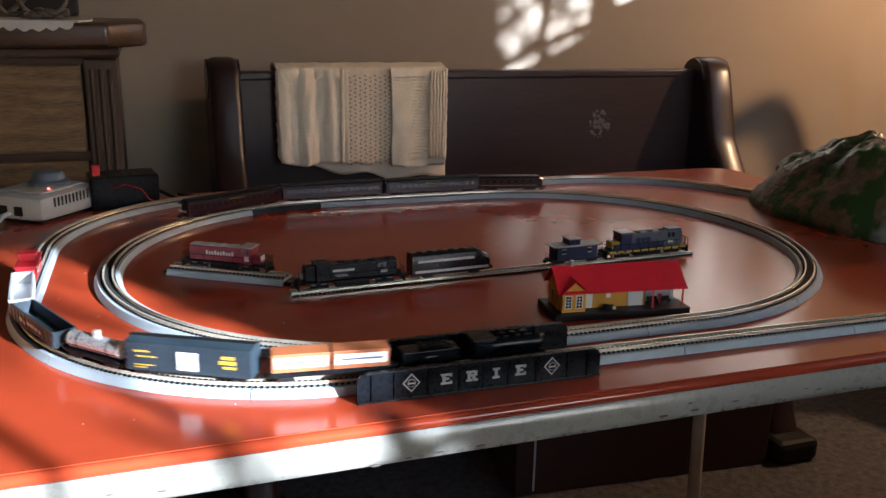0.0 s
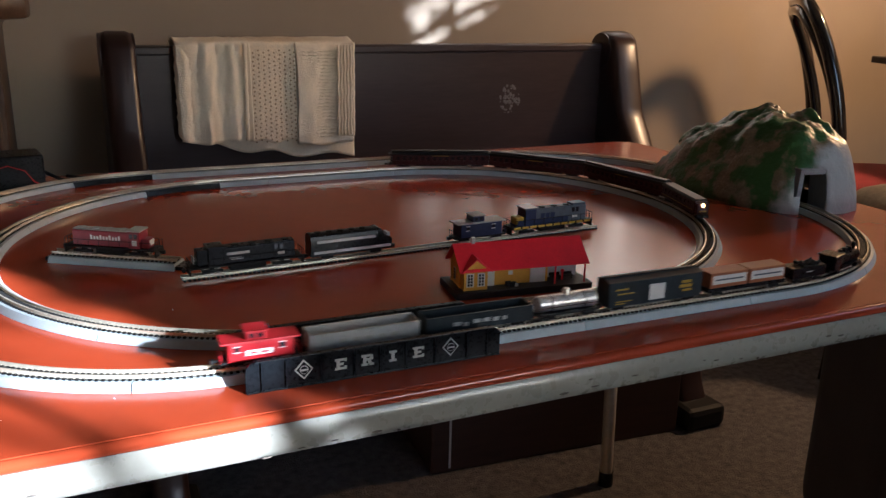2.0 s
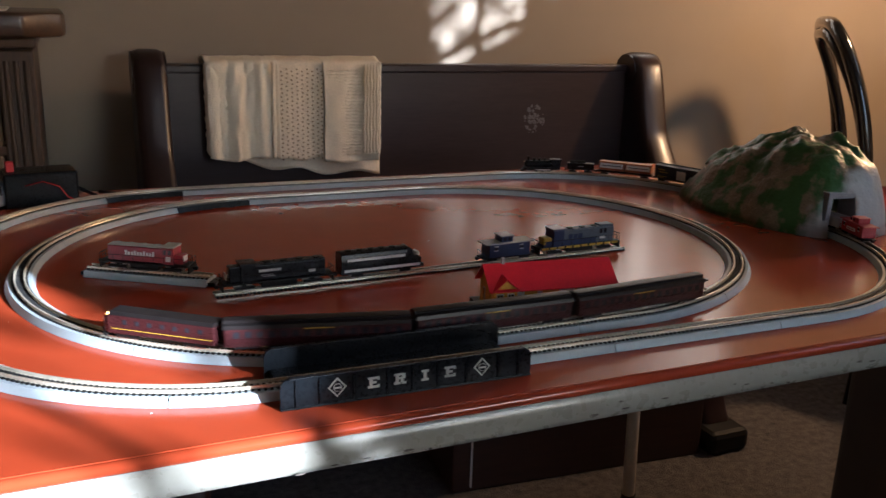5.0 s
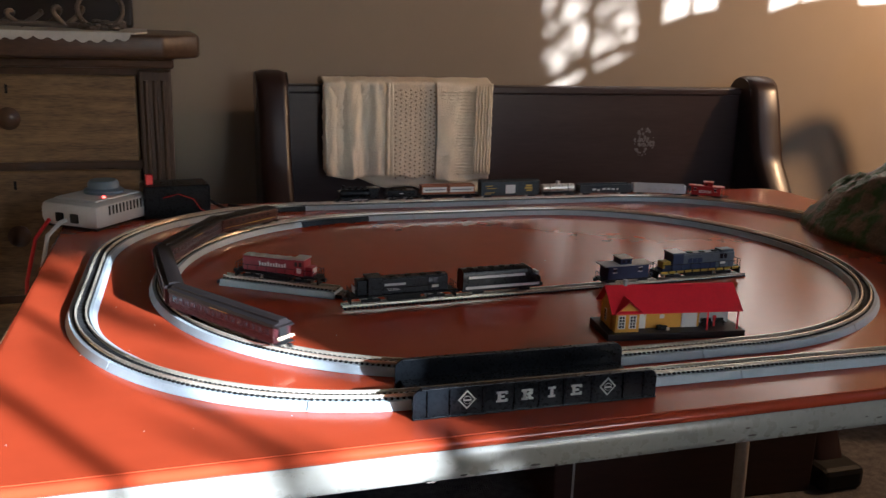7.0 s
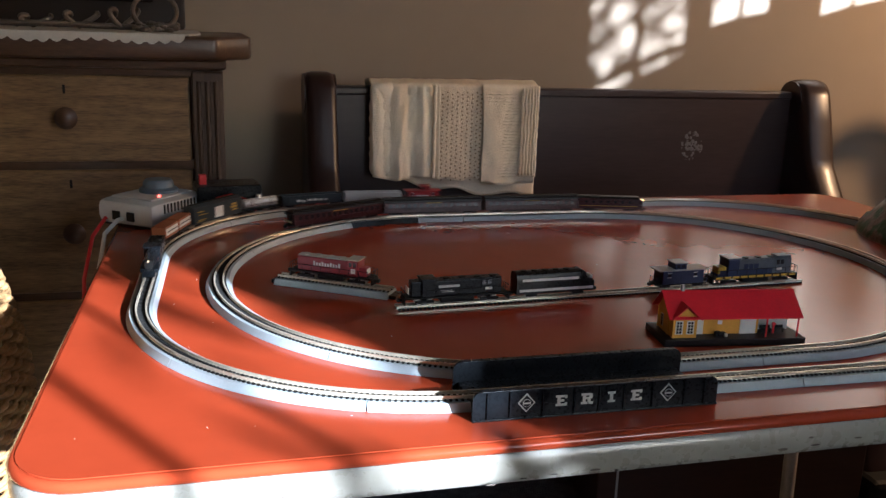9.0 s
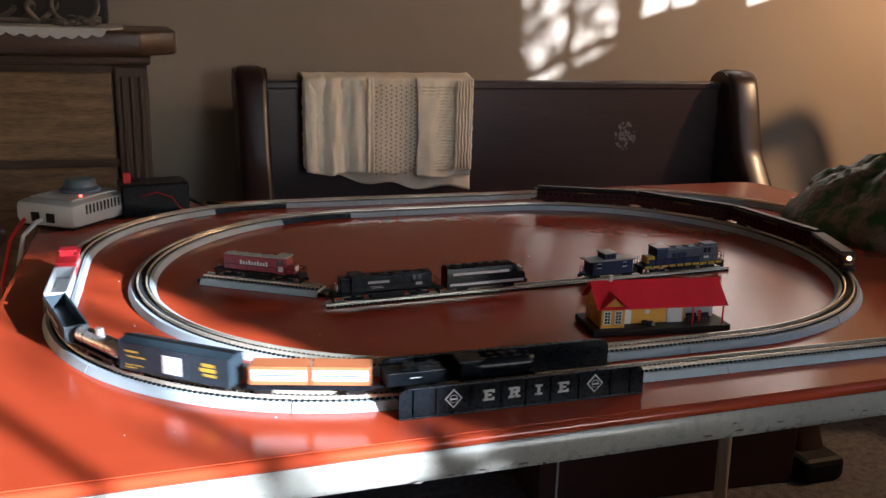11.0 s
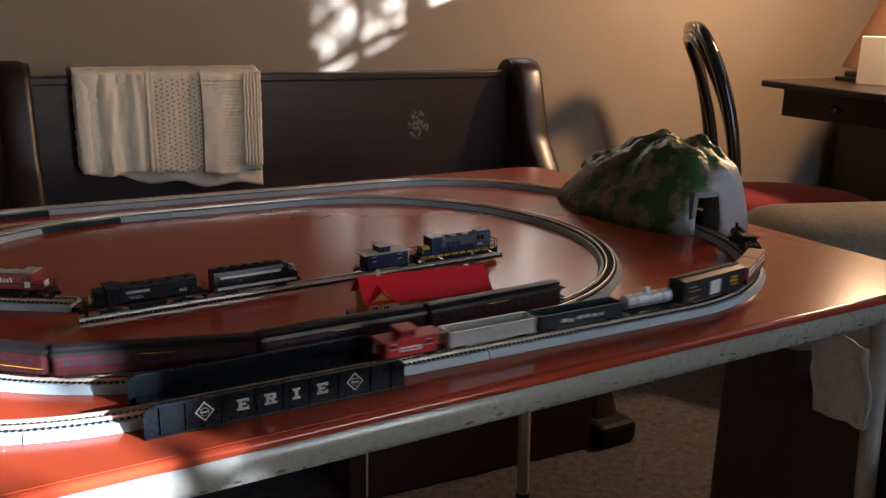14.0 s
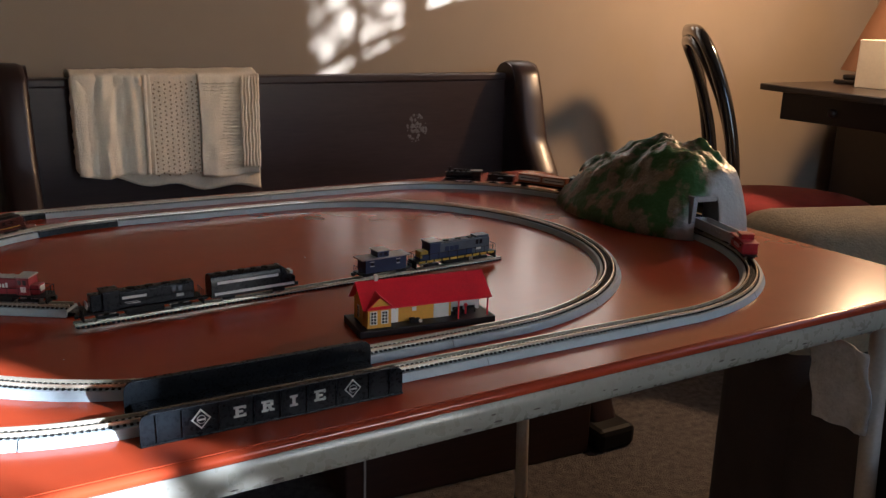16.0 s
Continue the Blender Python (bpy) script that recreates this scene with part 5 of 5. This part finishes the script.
for z0, z1 in ((H + 0.036, H + 0.178), (H - 0.19, H + 0.022), (H - 0.42, H - 0.204), (0.08, H - 0.434)):
    part("rail", boxes((DX0 + 0.05, DX1 - 0.05, DF + 0.001, DF + 0.03, z1, z1 + 0.014)), OAKD, dr)
    d = part("drawer", boxes((DX0 + 0.056, DX1 - 0.056, DF - 0.006, DF + 0.02, z0, z1), bevel=0.004), OAK, dr)
    for x in (-0.277, -0.80):
        zc = (z0 + z1) / 2 + 0.004
        part("knob", B(lathe, [(0.008, 0.0), (0.007, 0.012), (0.016, 0.020), (0.018, 0.028), (0.010, 0.035), (0.002, 0.036)], 18, Matrix.Translation((x, DF - 0.006, zc)) @ pose(0, 0, 0, 90, 0, 0)), OAKD, d, "turned wooden knob", smooth=50)
    part("keyhole", boxes((-0.283, -0.279, DF - 0.0068, DF - 0.0058, z1 - 0.030, z1 - 0.016)), TRUCK, d)
part("plinth", boxes((DX0 - 0.01, DX1 + 0.01, DF - 0.01, 1.99, 0.0, 0.075), bevel=0.005), OAKD, dr)

doily = thing("doily", pose(0, 0, H + 0.244), "white crocheted doily runner with scalloped edge", "doily")
bm = bmesh.new()
edge = [(-0.95 + i * 0.0185, 1.4945) for i in range(48)] + [(-0.065, 1.60), (-0.075, 1.92), (-0.95, 1.92)]
prism(bm, edge, "z", 0.0004, 0.0032)
part("cloth", bm, DOILY, doily)
trim = [(-0.95, 0.0032), (-0.95, -0.006)] + [(-0.95 + i * 0.0046, -0.006 - 0.006 * abs(math.sin(i * 0.72)) - 0.002 * math.sin(i * 0.19)) for i in range(1, 188)] + [(-0.0850, 0.0032)]
part("scalloped_edge", B(prism, trim, "y", 1.4905, 1.4925), DOILY, doily, "hanging scalloped crochet edge")
mir = thing("dresser_mirror", pose(0, 0, 0), "dark framed mirror back standing on the dresser", "mirror")
part("frame", boxes((-0.95, -0.100, 1.90, 1.935, H + 0.248, H + 0.95), bevel=0.006), DESKM, mir)
part("dark_panel", boxes((-0.89, -0.16, 1.892, 1.900, H + 0.30, H + 0.90)), mat("dark_glass", (0.012, 0.011, 0.010), 0.1, 0, 0.2, 10), mir)
orn = thing("iron_ornament", pose(-0.14, 1.63, H + 0.2475), "brown scrolled metal ornament lying on the doily", "ornament")
part("ring", B(tube, [(0.036 * math.cos(a), 0.01 * math.sin(a), 0.034 + 0.030 * math.sin(a)) for a in [i * math.tau / 28 for i in range(28)]], 0.0042, 8, True), IRON, orn)
for k, (x0, w, h) in enumerate(((-0.06, 0.05, 0.030), (-0.13, 0.06, 0.022), (-0.20, 0.05, 0.016))):
    part("scroll", B(tube, [(x0 + w * (t - 0.5) + 0.012 * math.sin(t * 9), 0.012 * math.cos(t * 7), 0.006 + h * abs(math.sin(t * math.pi * 1.5))) for t in [i / 24 for i in range(25)]], 0.0045, 8), IRON, orn)
part("bar", B(tube, [(-0.33, 0.0, 0.008), (-0.20, -0.01, 0.010), (-0.05, 0.0, 0.007), (0.03, -0.01, 0.005)], 0.005, 8), IRON, orn)
bm = bmesh.new()
for i in range(26):
    ball(bm, (random.uniform(-0.03, 0.035), random.uniform(-0.02, 0.02), random.uniform(0.003, 0.014)), random.uniform(0.004, 0.009), (1.3, 1, 0.7), 8, 6)
part("leaf_ornament", bm, IRON, orn)

# ---- chest under the pew ----
ch = thing("wooden_chest", pose(0.985, 1.54, 0, 0, 0, -4), "brown wooden chest with metal clasps under the pew", "chest")
part("body", boxes((-0.30, 0.30, -0.11, 0.20, 0.0, 0.27), bevel=0.004), CHEST, ch)
part("lid", boxes((-0.305, 0.305, -0.115, 0.205, 0.272, 0.335), bevel=0.006), CHEST, ch)
for x in (-0.20, 0.20):
    part("clasp", boxes((x - 0.020, x + 0.020, -0.119, -0.110, 0.245, 0.300), bevel=0.002), CHIP, ch, "dull metal clasp")
part("edge_strip", boxes((-0.262, -0.258, -0.1125, -0.1095, 0.01, 0.26)), LOCOGREY, ch)

# ---- bentwood chair ----
hc = thing("bentwood_chair", pose(1.826, 1.668, 0, 0, 0, -36), "black bentwood chair with hoop back and red seat", "chair")


def hoop(half, top, lean, z0, x0, r):
    pts = []
    for i in range(33):
        t = i / 32
        a = math.pi * t
        c = math.cos(a)
        y = half * (abs(c) ** 0.45) * (1 if c > 0 else -1)
        z = z0 + (top - z0) * (math.sin(a) ** 0.55)
        pts.append((x0 - lean * ((z - z0) / (top - z0)) ** 2.4, y, z))
    return B(tube, pts, r, 12)


part("outer_hoop", hoop(0.165, H + 0.258, 0.115, 0.44, 0.06, 0.0165), BENT, hc, smooth=60)
part("inner_hoop", hoop(0.132, H + 0.232, 0.128, 0.44, 0.068, 0.0135), BENT, hc, smooth=60)
part("seat_ring", B(lathe, [(0.215, 0.440), (0.225, 0.450), (0.225, 0.468), (0.215, 0.476)], 36, pose(0.25, 0, 0)), BENT, hc, smooth=50)
part("cushion", B(lathe, [(0.21, 0.472), (0.218, 0.495), (0.20, 0.520), (0.11, 0.535), (0.01, 0.537)], 36, pose(0.25, 0, 0)), SEATR, hc, "round red padded cushion", smooth=60)
for a in (45, 135, 225, 315):
    c, s = math.cos(radians(a)), math.sin(radians(a))
    part("leg", B(tube, [(0.25 + 0.17 * c, 0.17 * s, 0.445), (0.25 + 0.18 * c, 0.18 * s, 0.22), (0.25 + 0.21 * c, 0.21 * s, 0.0)], [0.016, 0.014, 0.011], 12), BENT, hc, smooth=60)
part("leg_ring", B(tube, [(0.25 + 0.155 * math.cos(i * math.tau / 32), 0.155 * math.sin(i * math.tau / 32), 0.20) for i in range(32)], 0.009, 8, True), BENT, hc)

# ---- desk, lamp and papers ----
dk = thing("writing_desk", pose(2.03, 1.67, 0, 0, 0, 0), "dark wooden writing desk with overhanging top", "desk")
part("top", B(prism, [(0.0, 0.0), (-0.075, -0.42), (0.95, -0.42), (0.95, 0.02)], "z", H + 0.102, H + 0.120, 0.003), DESKM, dk)
part("apron", boxes((0.06, 0.93, -0.38, -0.03, H + 0.022, H + 0.102), bevel=0.003), DESKM, dk)
part("pedestal", boxes((0.76, 0.93, -0.36, 0.28, 0.0, H + 0.022), bevel=0.003), DESKM, dk)
part("side_knob", B(ball, (0.052, -0.20, H + 0.055), 0.012), DESKM, dk)
pp = thing("paper_sheet", pose(2.62, 1.47, H + 0.1205, 0, 0, 6), "cream blotter paper lying on the desk", "paper")
part("sheet", boxes((-0.24, 0.24, -0.14, 0.14, 0.0, 0.0025)), PAPER, pp)
bx = thing("white_box", pose(2.215, 1.440, H + 0.120), "small off-white cardboard box on the desk", "box")
part("carton", boxes((-0.03, 0.09, -0.05, 0.05, 0.0, 0.125), bevel=0.002), PAPER, bx)
lamp = thing("desk_lamp", pose(2.545, 1.585, H + 0.120), "unlit desk lamp with a low sloping fabric shade", "lamp")
part("base", B(lathe, [(0.075, 0.0), (0.075, 0.012), (0.05, 0.022), (0.014, 0.03), (0.012, 0.12), (0.014, 0.13)], 24), BENT, lamp, smooth=40)
sm = mat("lit_shade_fabric", (0.26, 0.14, 0.08), 0.8, 0, 0.1, 40)
tn = sm.node_tree.nodes.new("ShaderNodeBsdfTranslucent")
tn.inputs[0].default_value = (0.32, 0.18, 0.10, 1)
mx = sm.node_tree.nodes.new("ShaderNodeMixShader")
mx.inputs[0].default_value = 0.55
sm.node_tree.links.new(sm.node_tree.nodes["Principled BSDF"].outputs[0], mx.inputs[1])
sm.node_tree.links.new(tn.outputs[0], mx.inputs[2])
sm.node_tree.links.new(mx.outputs[0], sm.node_tree.nodes["Material Output"].inputs[0])
bm = bmesh.new()
rings = [[bm.verts.new((r * math.cos(j * math.tau / 32), r * math.sin(j * math.tau / 32), z)) for j in range(32)] for r, z in ((0.17, 0.03), (0.06, 0.30))]
for j in range(32):
    bm.faces.new((rings[0][j], rings[0][(j + 1) % 32], rings[1][(j + 1) % 32], rings[1][j]))
part("shade", bm, sm, lamp, "sloping brown fabric shade", smooth=60)

pl = thing("pendant_lamp", pose(2.14, 1.32, 0.03), "lit pendant lamp hanging over the desk end", "lamp")
part("cord", B(cyl, (0, 0, H + 0.80), (0, 0, ZC - 0.06), 0.004, seg=8), BENT, pl)
part("ceiling_rose", B(lathe, [(0.045, ZC - 0.06), (0.05, ZC - 0.042), (0.05, ZC - 0.03)], 20), BENT, pl, smooth=40)
part("socket", B(lathe, [(0.010, H + 0.69), (0.018, H + 0.70), (0.018, H + 0.77), (0.006, H + 0.80)], 16), BENT, pl, smooth=40)
part("shade", B(lathe, [(0.15, H + 0.68), (0.05, H + 0.79), (0.045, H + 0.79), (0.145, H + 0.68)], 32), SHADE, pl, "brown fabric shade", smooth=40)

tray = thing("desk_tray", pose(2.335, 1.575, H + 0.120, 0, 0, 12), "flat dark tray with a white cable loop on the desk", "tray")
part("base", boxes((-0.075, 0.075, -0.045, 0.045, 0.0, 0.012), bevel=0.003), BENT, tray)
part("cradle", boxes((-0.055, 0.070, -0.022, 0.030, 0.012, 0.026), bevel=0.005), BENT, tray)
part("cable_loop", B(tube, [(-0.03 + 0.09 * i / 14, 0.0, 0.026 + 0.042 * math.sin(math.pi * i / 14)) for i in range(15)], 0.0028, 8), CABLE, tray, "white cable loop", smooth=60)

# ---- upholstered armchair beyond the table's end ----
ac = thing("armchair", pose(1.10, 0.98, 0, 0, 0, -18), "olive-brown upholstered armchair with a rounded back", "armchair")


def cushion_box(x0, x1, y0, y1, z0, z1, r, seg=5):
    b = bmesh.new()
    box(b, x0, x1, y0, y1, z0, z1, r, None, seg)
    return b


# below table height the shade is put into the colour as near-black fabric
part("lower_back", cushion_box(0.045, 0.93, -0.24, -0.01, 0.12, H - 0.16, 0.05), FABRIC_SHADED, ac, smooth=60)
part("back", cushion_box(0.0, 0.95, -0.26, 0.0, H - 0.20, H + 0.004, 0.085), FABRIC, ac, smooth=60)
part("body", cushion_box(0.09, 0.92, -0.75, -0.10, 0.08, 0.40, 0.05), FABRIC_SHADED, ac, smooth=60)
part("side_wing", cushion_box(0.055, 0.22, -0.80, -0.05, 0.10, 0.52, 0.080), FABRIC_SHADED, ac, smooth=60)
part("side_wing", cushion_box(0.80, 0.98, -0.80, -0.05, 0.10, 0.50, 0.075), FABRIC_SHADED, ac, smooth=60)
part("skirt", boxes((0.075, 0.95, -0.78, -0.02, 0.0, 0.12), bevel=0.01), FABRIC_SHADED, ac)
bg = thing("plastic_bag", pose(0.925, 0.618, H - 0.235, 0, 0, 72), "crumpled translucent grey plastic bag hanging on the armchair side", "bag")
bm = bmesh.new()
rows = []
for j in range(19):
    row = []
    for i in range(15):
        u, v = i / 14, j / 18
        w = 1.0 + 0.15 * math.sin(v * 3)
        x = (u - 0.5) * 0.10 * w + 0.02 * v
        y = -0.03 + 0.010 * noise.noise(Vector((u * 4, v * 2, 3))) + 0.004 * noise.noise(Vector((u * 16, v * 6, 8))) - 0.03 * v
        row.append(bm.verts.new((x, y, 0.15 - 0.115 * v - 0.02 * u * v)))
    rows.append(row)
for j in range(18):
    for i in range(14):
        bm.faces.new((rows[j][i], rows[j][i + 1], rows[j + 1][i + 1], rows[j + 1][i]))
so = part("film", bm, BAG, bg, smooth=50).modifiers.new("thickness", "SOLIDIFY")
so.thickness = 0.002

# ---- wicker chair ----
wk = thing("wicker_chair", pose(-0.560, 1.10, 0, 0, 0, -150), "woven brown wicker barrel chair with a white cushion", "chair")
for k in range(84):
    z = 0.10 + k * 0.0096
    bm = bmesh.new()
    pts = []
    for i in range(145):
        a = radians(-150 + 300 * i / 144) + radians(150)
        top = H + 0.13 - 0.22 * (1 - math.cos(a - radians(150))) * 0.5
        if z > top:
            continue
        r = 0.262 + 0.05 * math.sin(min(1.0, z / 0.8) * 2.2) - 0.03 - 0.7 * max(0.0, z - 0.45) ** 2 + 0.0030 * (1 if (i // 2 + k) % 2 else -1)
        pts.append((r * math.cos(a), r * math.sin(a), z))
    if len(pts) > 3:
        tube(bm, pts, 0.0046, 5)
        part("woven_strand", bm, WICKER, wk, smooth=70)
    else:
        bm.free()
for i in range(73):
    a = radians(300 * i / 72)
    top = H + 0.13 - 0.22 * (1 - math.cos(a - radians(150))) * 0.5
    pts = [((0.258 + 0.05 * math.sin(min(1.0, z / 0.8) * 2.2) - 0.03 - 0.7 * max(0.0, z - 0.45) ** 2) * math.cos(a), (0.258 + 0.05 * math.sin(min(1.0, z / 0.8) * 2.2) - 0.03 - 0.7 * max(0.0, z - 0.45) ** 2) * math.sin(a), z) for z in [0.0 + (top) * q / 10 for q in range(11)]]
    part("stake", B(tube, pts, 0.0045, 6), WICKER, wk)
part("seat_cushion", B(lathe, [(0.225, 0.36), (0.24, 0.39), (0.225, 0.43), (0.10, 0.45), (0.01, 0.452)], 32), CUSHION, wk, "white seat cushion", smooth=60)

# ---- outside ----
part("ground", boxes((-300, 300, -300, 300, -0.35, -0.30)), GROUND)
tagged(bpy.data.objects["ground"], "dry lawn outside the house", "ground", kind="structure")


def tree(x, y, lo, hi, spread, count, seed, leaf=1.0):
    rnd = random.Random(seed)
    t = thing("garden_tree", pose(x, y, -0.3), "unseen leafy tree added outside to dapple the sunlight", "tree", "garden trees")
    bm = bmesh.new()
    k = min(1.0, spread / 0.58)
    tube(bm, [(0, 0, 0), (0.05, 0.03, (lo + hi) * 0.3), (0.0, 0.0, hi)], [0.08 * k, 0.035 * k, 0.008 * k], 10)
    for i in range(14):
        a, z = rnd.uniform(0, math.tau), rnd.uniform(lo * 0.7, hi)
        tube(bm, [(0, 0, z), (spread * 0.5 * math.cos(a), spread * 0.5 * math.sin(a), z + 0.15), (spread * math.cos(a), spread * math.sin(a), z + rnd.uniform(0.1, 0.5))], [0.022 * k, 0.013 * k, 0.005 * k], 6)
    part("trunk", bm, BARK, t)
    verts, faces = [], []
    for i in range(count):
        a, r = rnd.uniform(0, math.tau), spread * math.sqrt(rnd.random())
        c = Vector((r * math.cos(a), r * math.sin(a), rnd.uniform(lo, hi + 0.4)))
        m = Euler((rnd.uniform(0, 6), rnd.uniform(0, 6), rnd.uniform(0, 6))).to_matrix()
        w, h = leaf * rnd.uniform(0.012, 0.024), leaf * rnd.uniform(0.025, 0.045)
        k = len(verts)
        verts += [tuple(c + m @ Vector(p)) for p in ((0, -h, 0), (w, 0, 0.006), (0, h, 0), (-w, 0, 0.006))]
        faces.append((k, k + 1, k + 2, k + 3))
    me = bpy.data.meshes.new("crown")
    me.from_pydata(verts, [], faces)
    me.materials.append(LEAF)
    ob = new("crown", me)
    ob.parent = t
    tagged(ob, "loose crown of small leaves", kind="stuff")


# unseen foliage, added so leaf shadows break up sun on wall, tabletop and rim
tree(3.75, -2.80, 2.78, 3.20, 0.34, 2400, 3, 0.55)
tree(2.80, -3.12, 1.25, 2.5, 0.58, 1350, 8, 0.64)
tree(2.30, -2.62, 1.98, 1.83, 0.22, 260, 21)

# ---- movement ----
FREIGHT_WAY = [(0.0, 2.571), (1.5, 2.9195), (3.0, 3.297), (5.5, 4.015), (7.0, 4.375), (8.0, 4.638), (11.0, 5.525), (11.5, 5.625), (12.0, 5.745), (12.5, 5.868), (13.5, 6.092), (14.5, 6.385), (15.0, 6.525), (16.0, 6.804)]
PASSENGER_WAY = [(0.0, 1.177), (1.5, 0.8415), (3.0, 0.454), (5.5, -0.204), (7.0, -0.584), (8.0, -0.826), (11.0, -1.5635), (11.5, -1.685), (12.0, -1.8225), (14.5, -2.470), (15.0, -2.612), (16.0, -2.850)]


def along(way, t):
    """Smooth reading of a table of (seconds, metres)."""
    k = len(way)
    slope = [(way[min(i + 1, k - 1)][1] - way[max(i - 1, 0)][1]) / (way[min(i + 1, k - 1)][0] - way[max(i - 1, 0)][0]) for i in range(k)]
    for i in range(k - 1):
        (t0, s0), (t1, s1) = way[i], way[i + 1]
        if t <= t1:
            h = t1 - t0
            u = (t - t0) / h
            return (2 * u ** 3 - 3 * u ** 2 + 1) * s0 + (u ** 3 - 2 * u ** 2 + u) * h * slope[i] + (-2 * u ** 3 + 3 * u ** 2) * s1 + (u ** 3 - u ** 2) * h * slope[i + 1]
    return way[-1][1]


def motions():
    for cars, way, lp, sign in ((FREIGHT_CARS, FREIGHT_WAY, OUTER, 1), (PASSENGER_CARS, PASSENGER_WAY, INNER, -1)):
        for car, lead_by, bogie in cars:
            rows = []
            for k in range(81):
                t = k * 0.2
                s = along(way, t) + sign * lead_by
                (ax, ay), (bx, by) = loop_point(lp, s - sign * bogie), loop_point(lp, s + sign * bogie)
                rows.append((t, Matrix.Translation(((ax + bx) / 2, (ay + by) / 2, H + RAIL_Z)) @ Matrix.Rotation(math.atan2(by - ay, bx - ax), 4, "Z")))
            walk(car, rows)


motions()
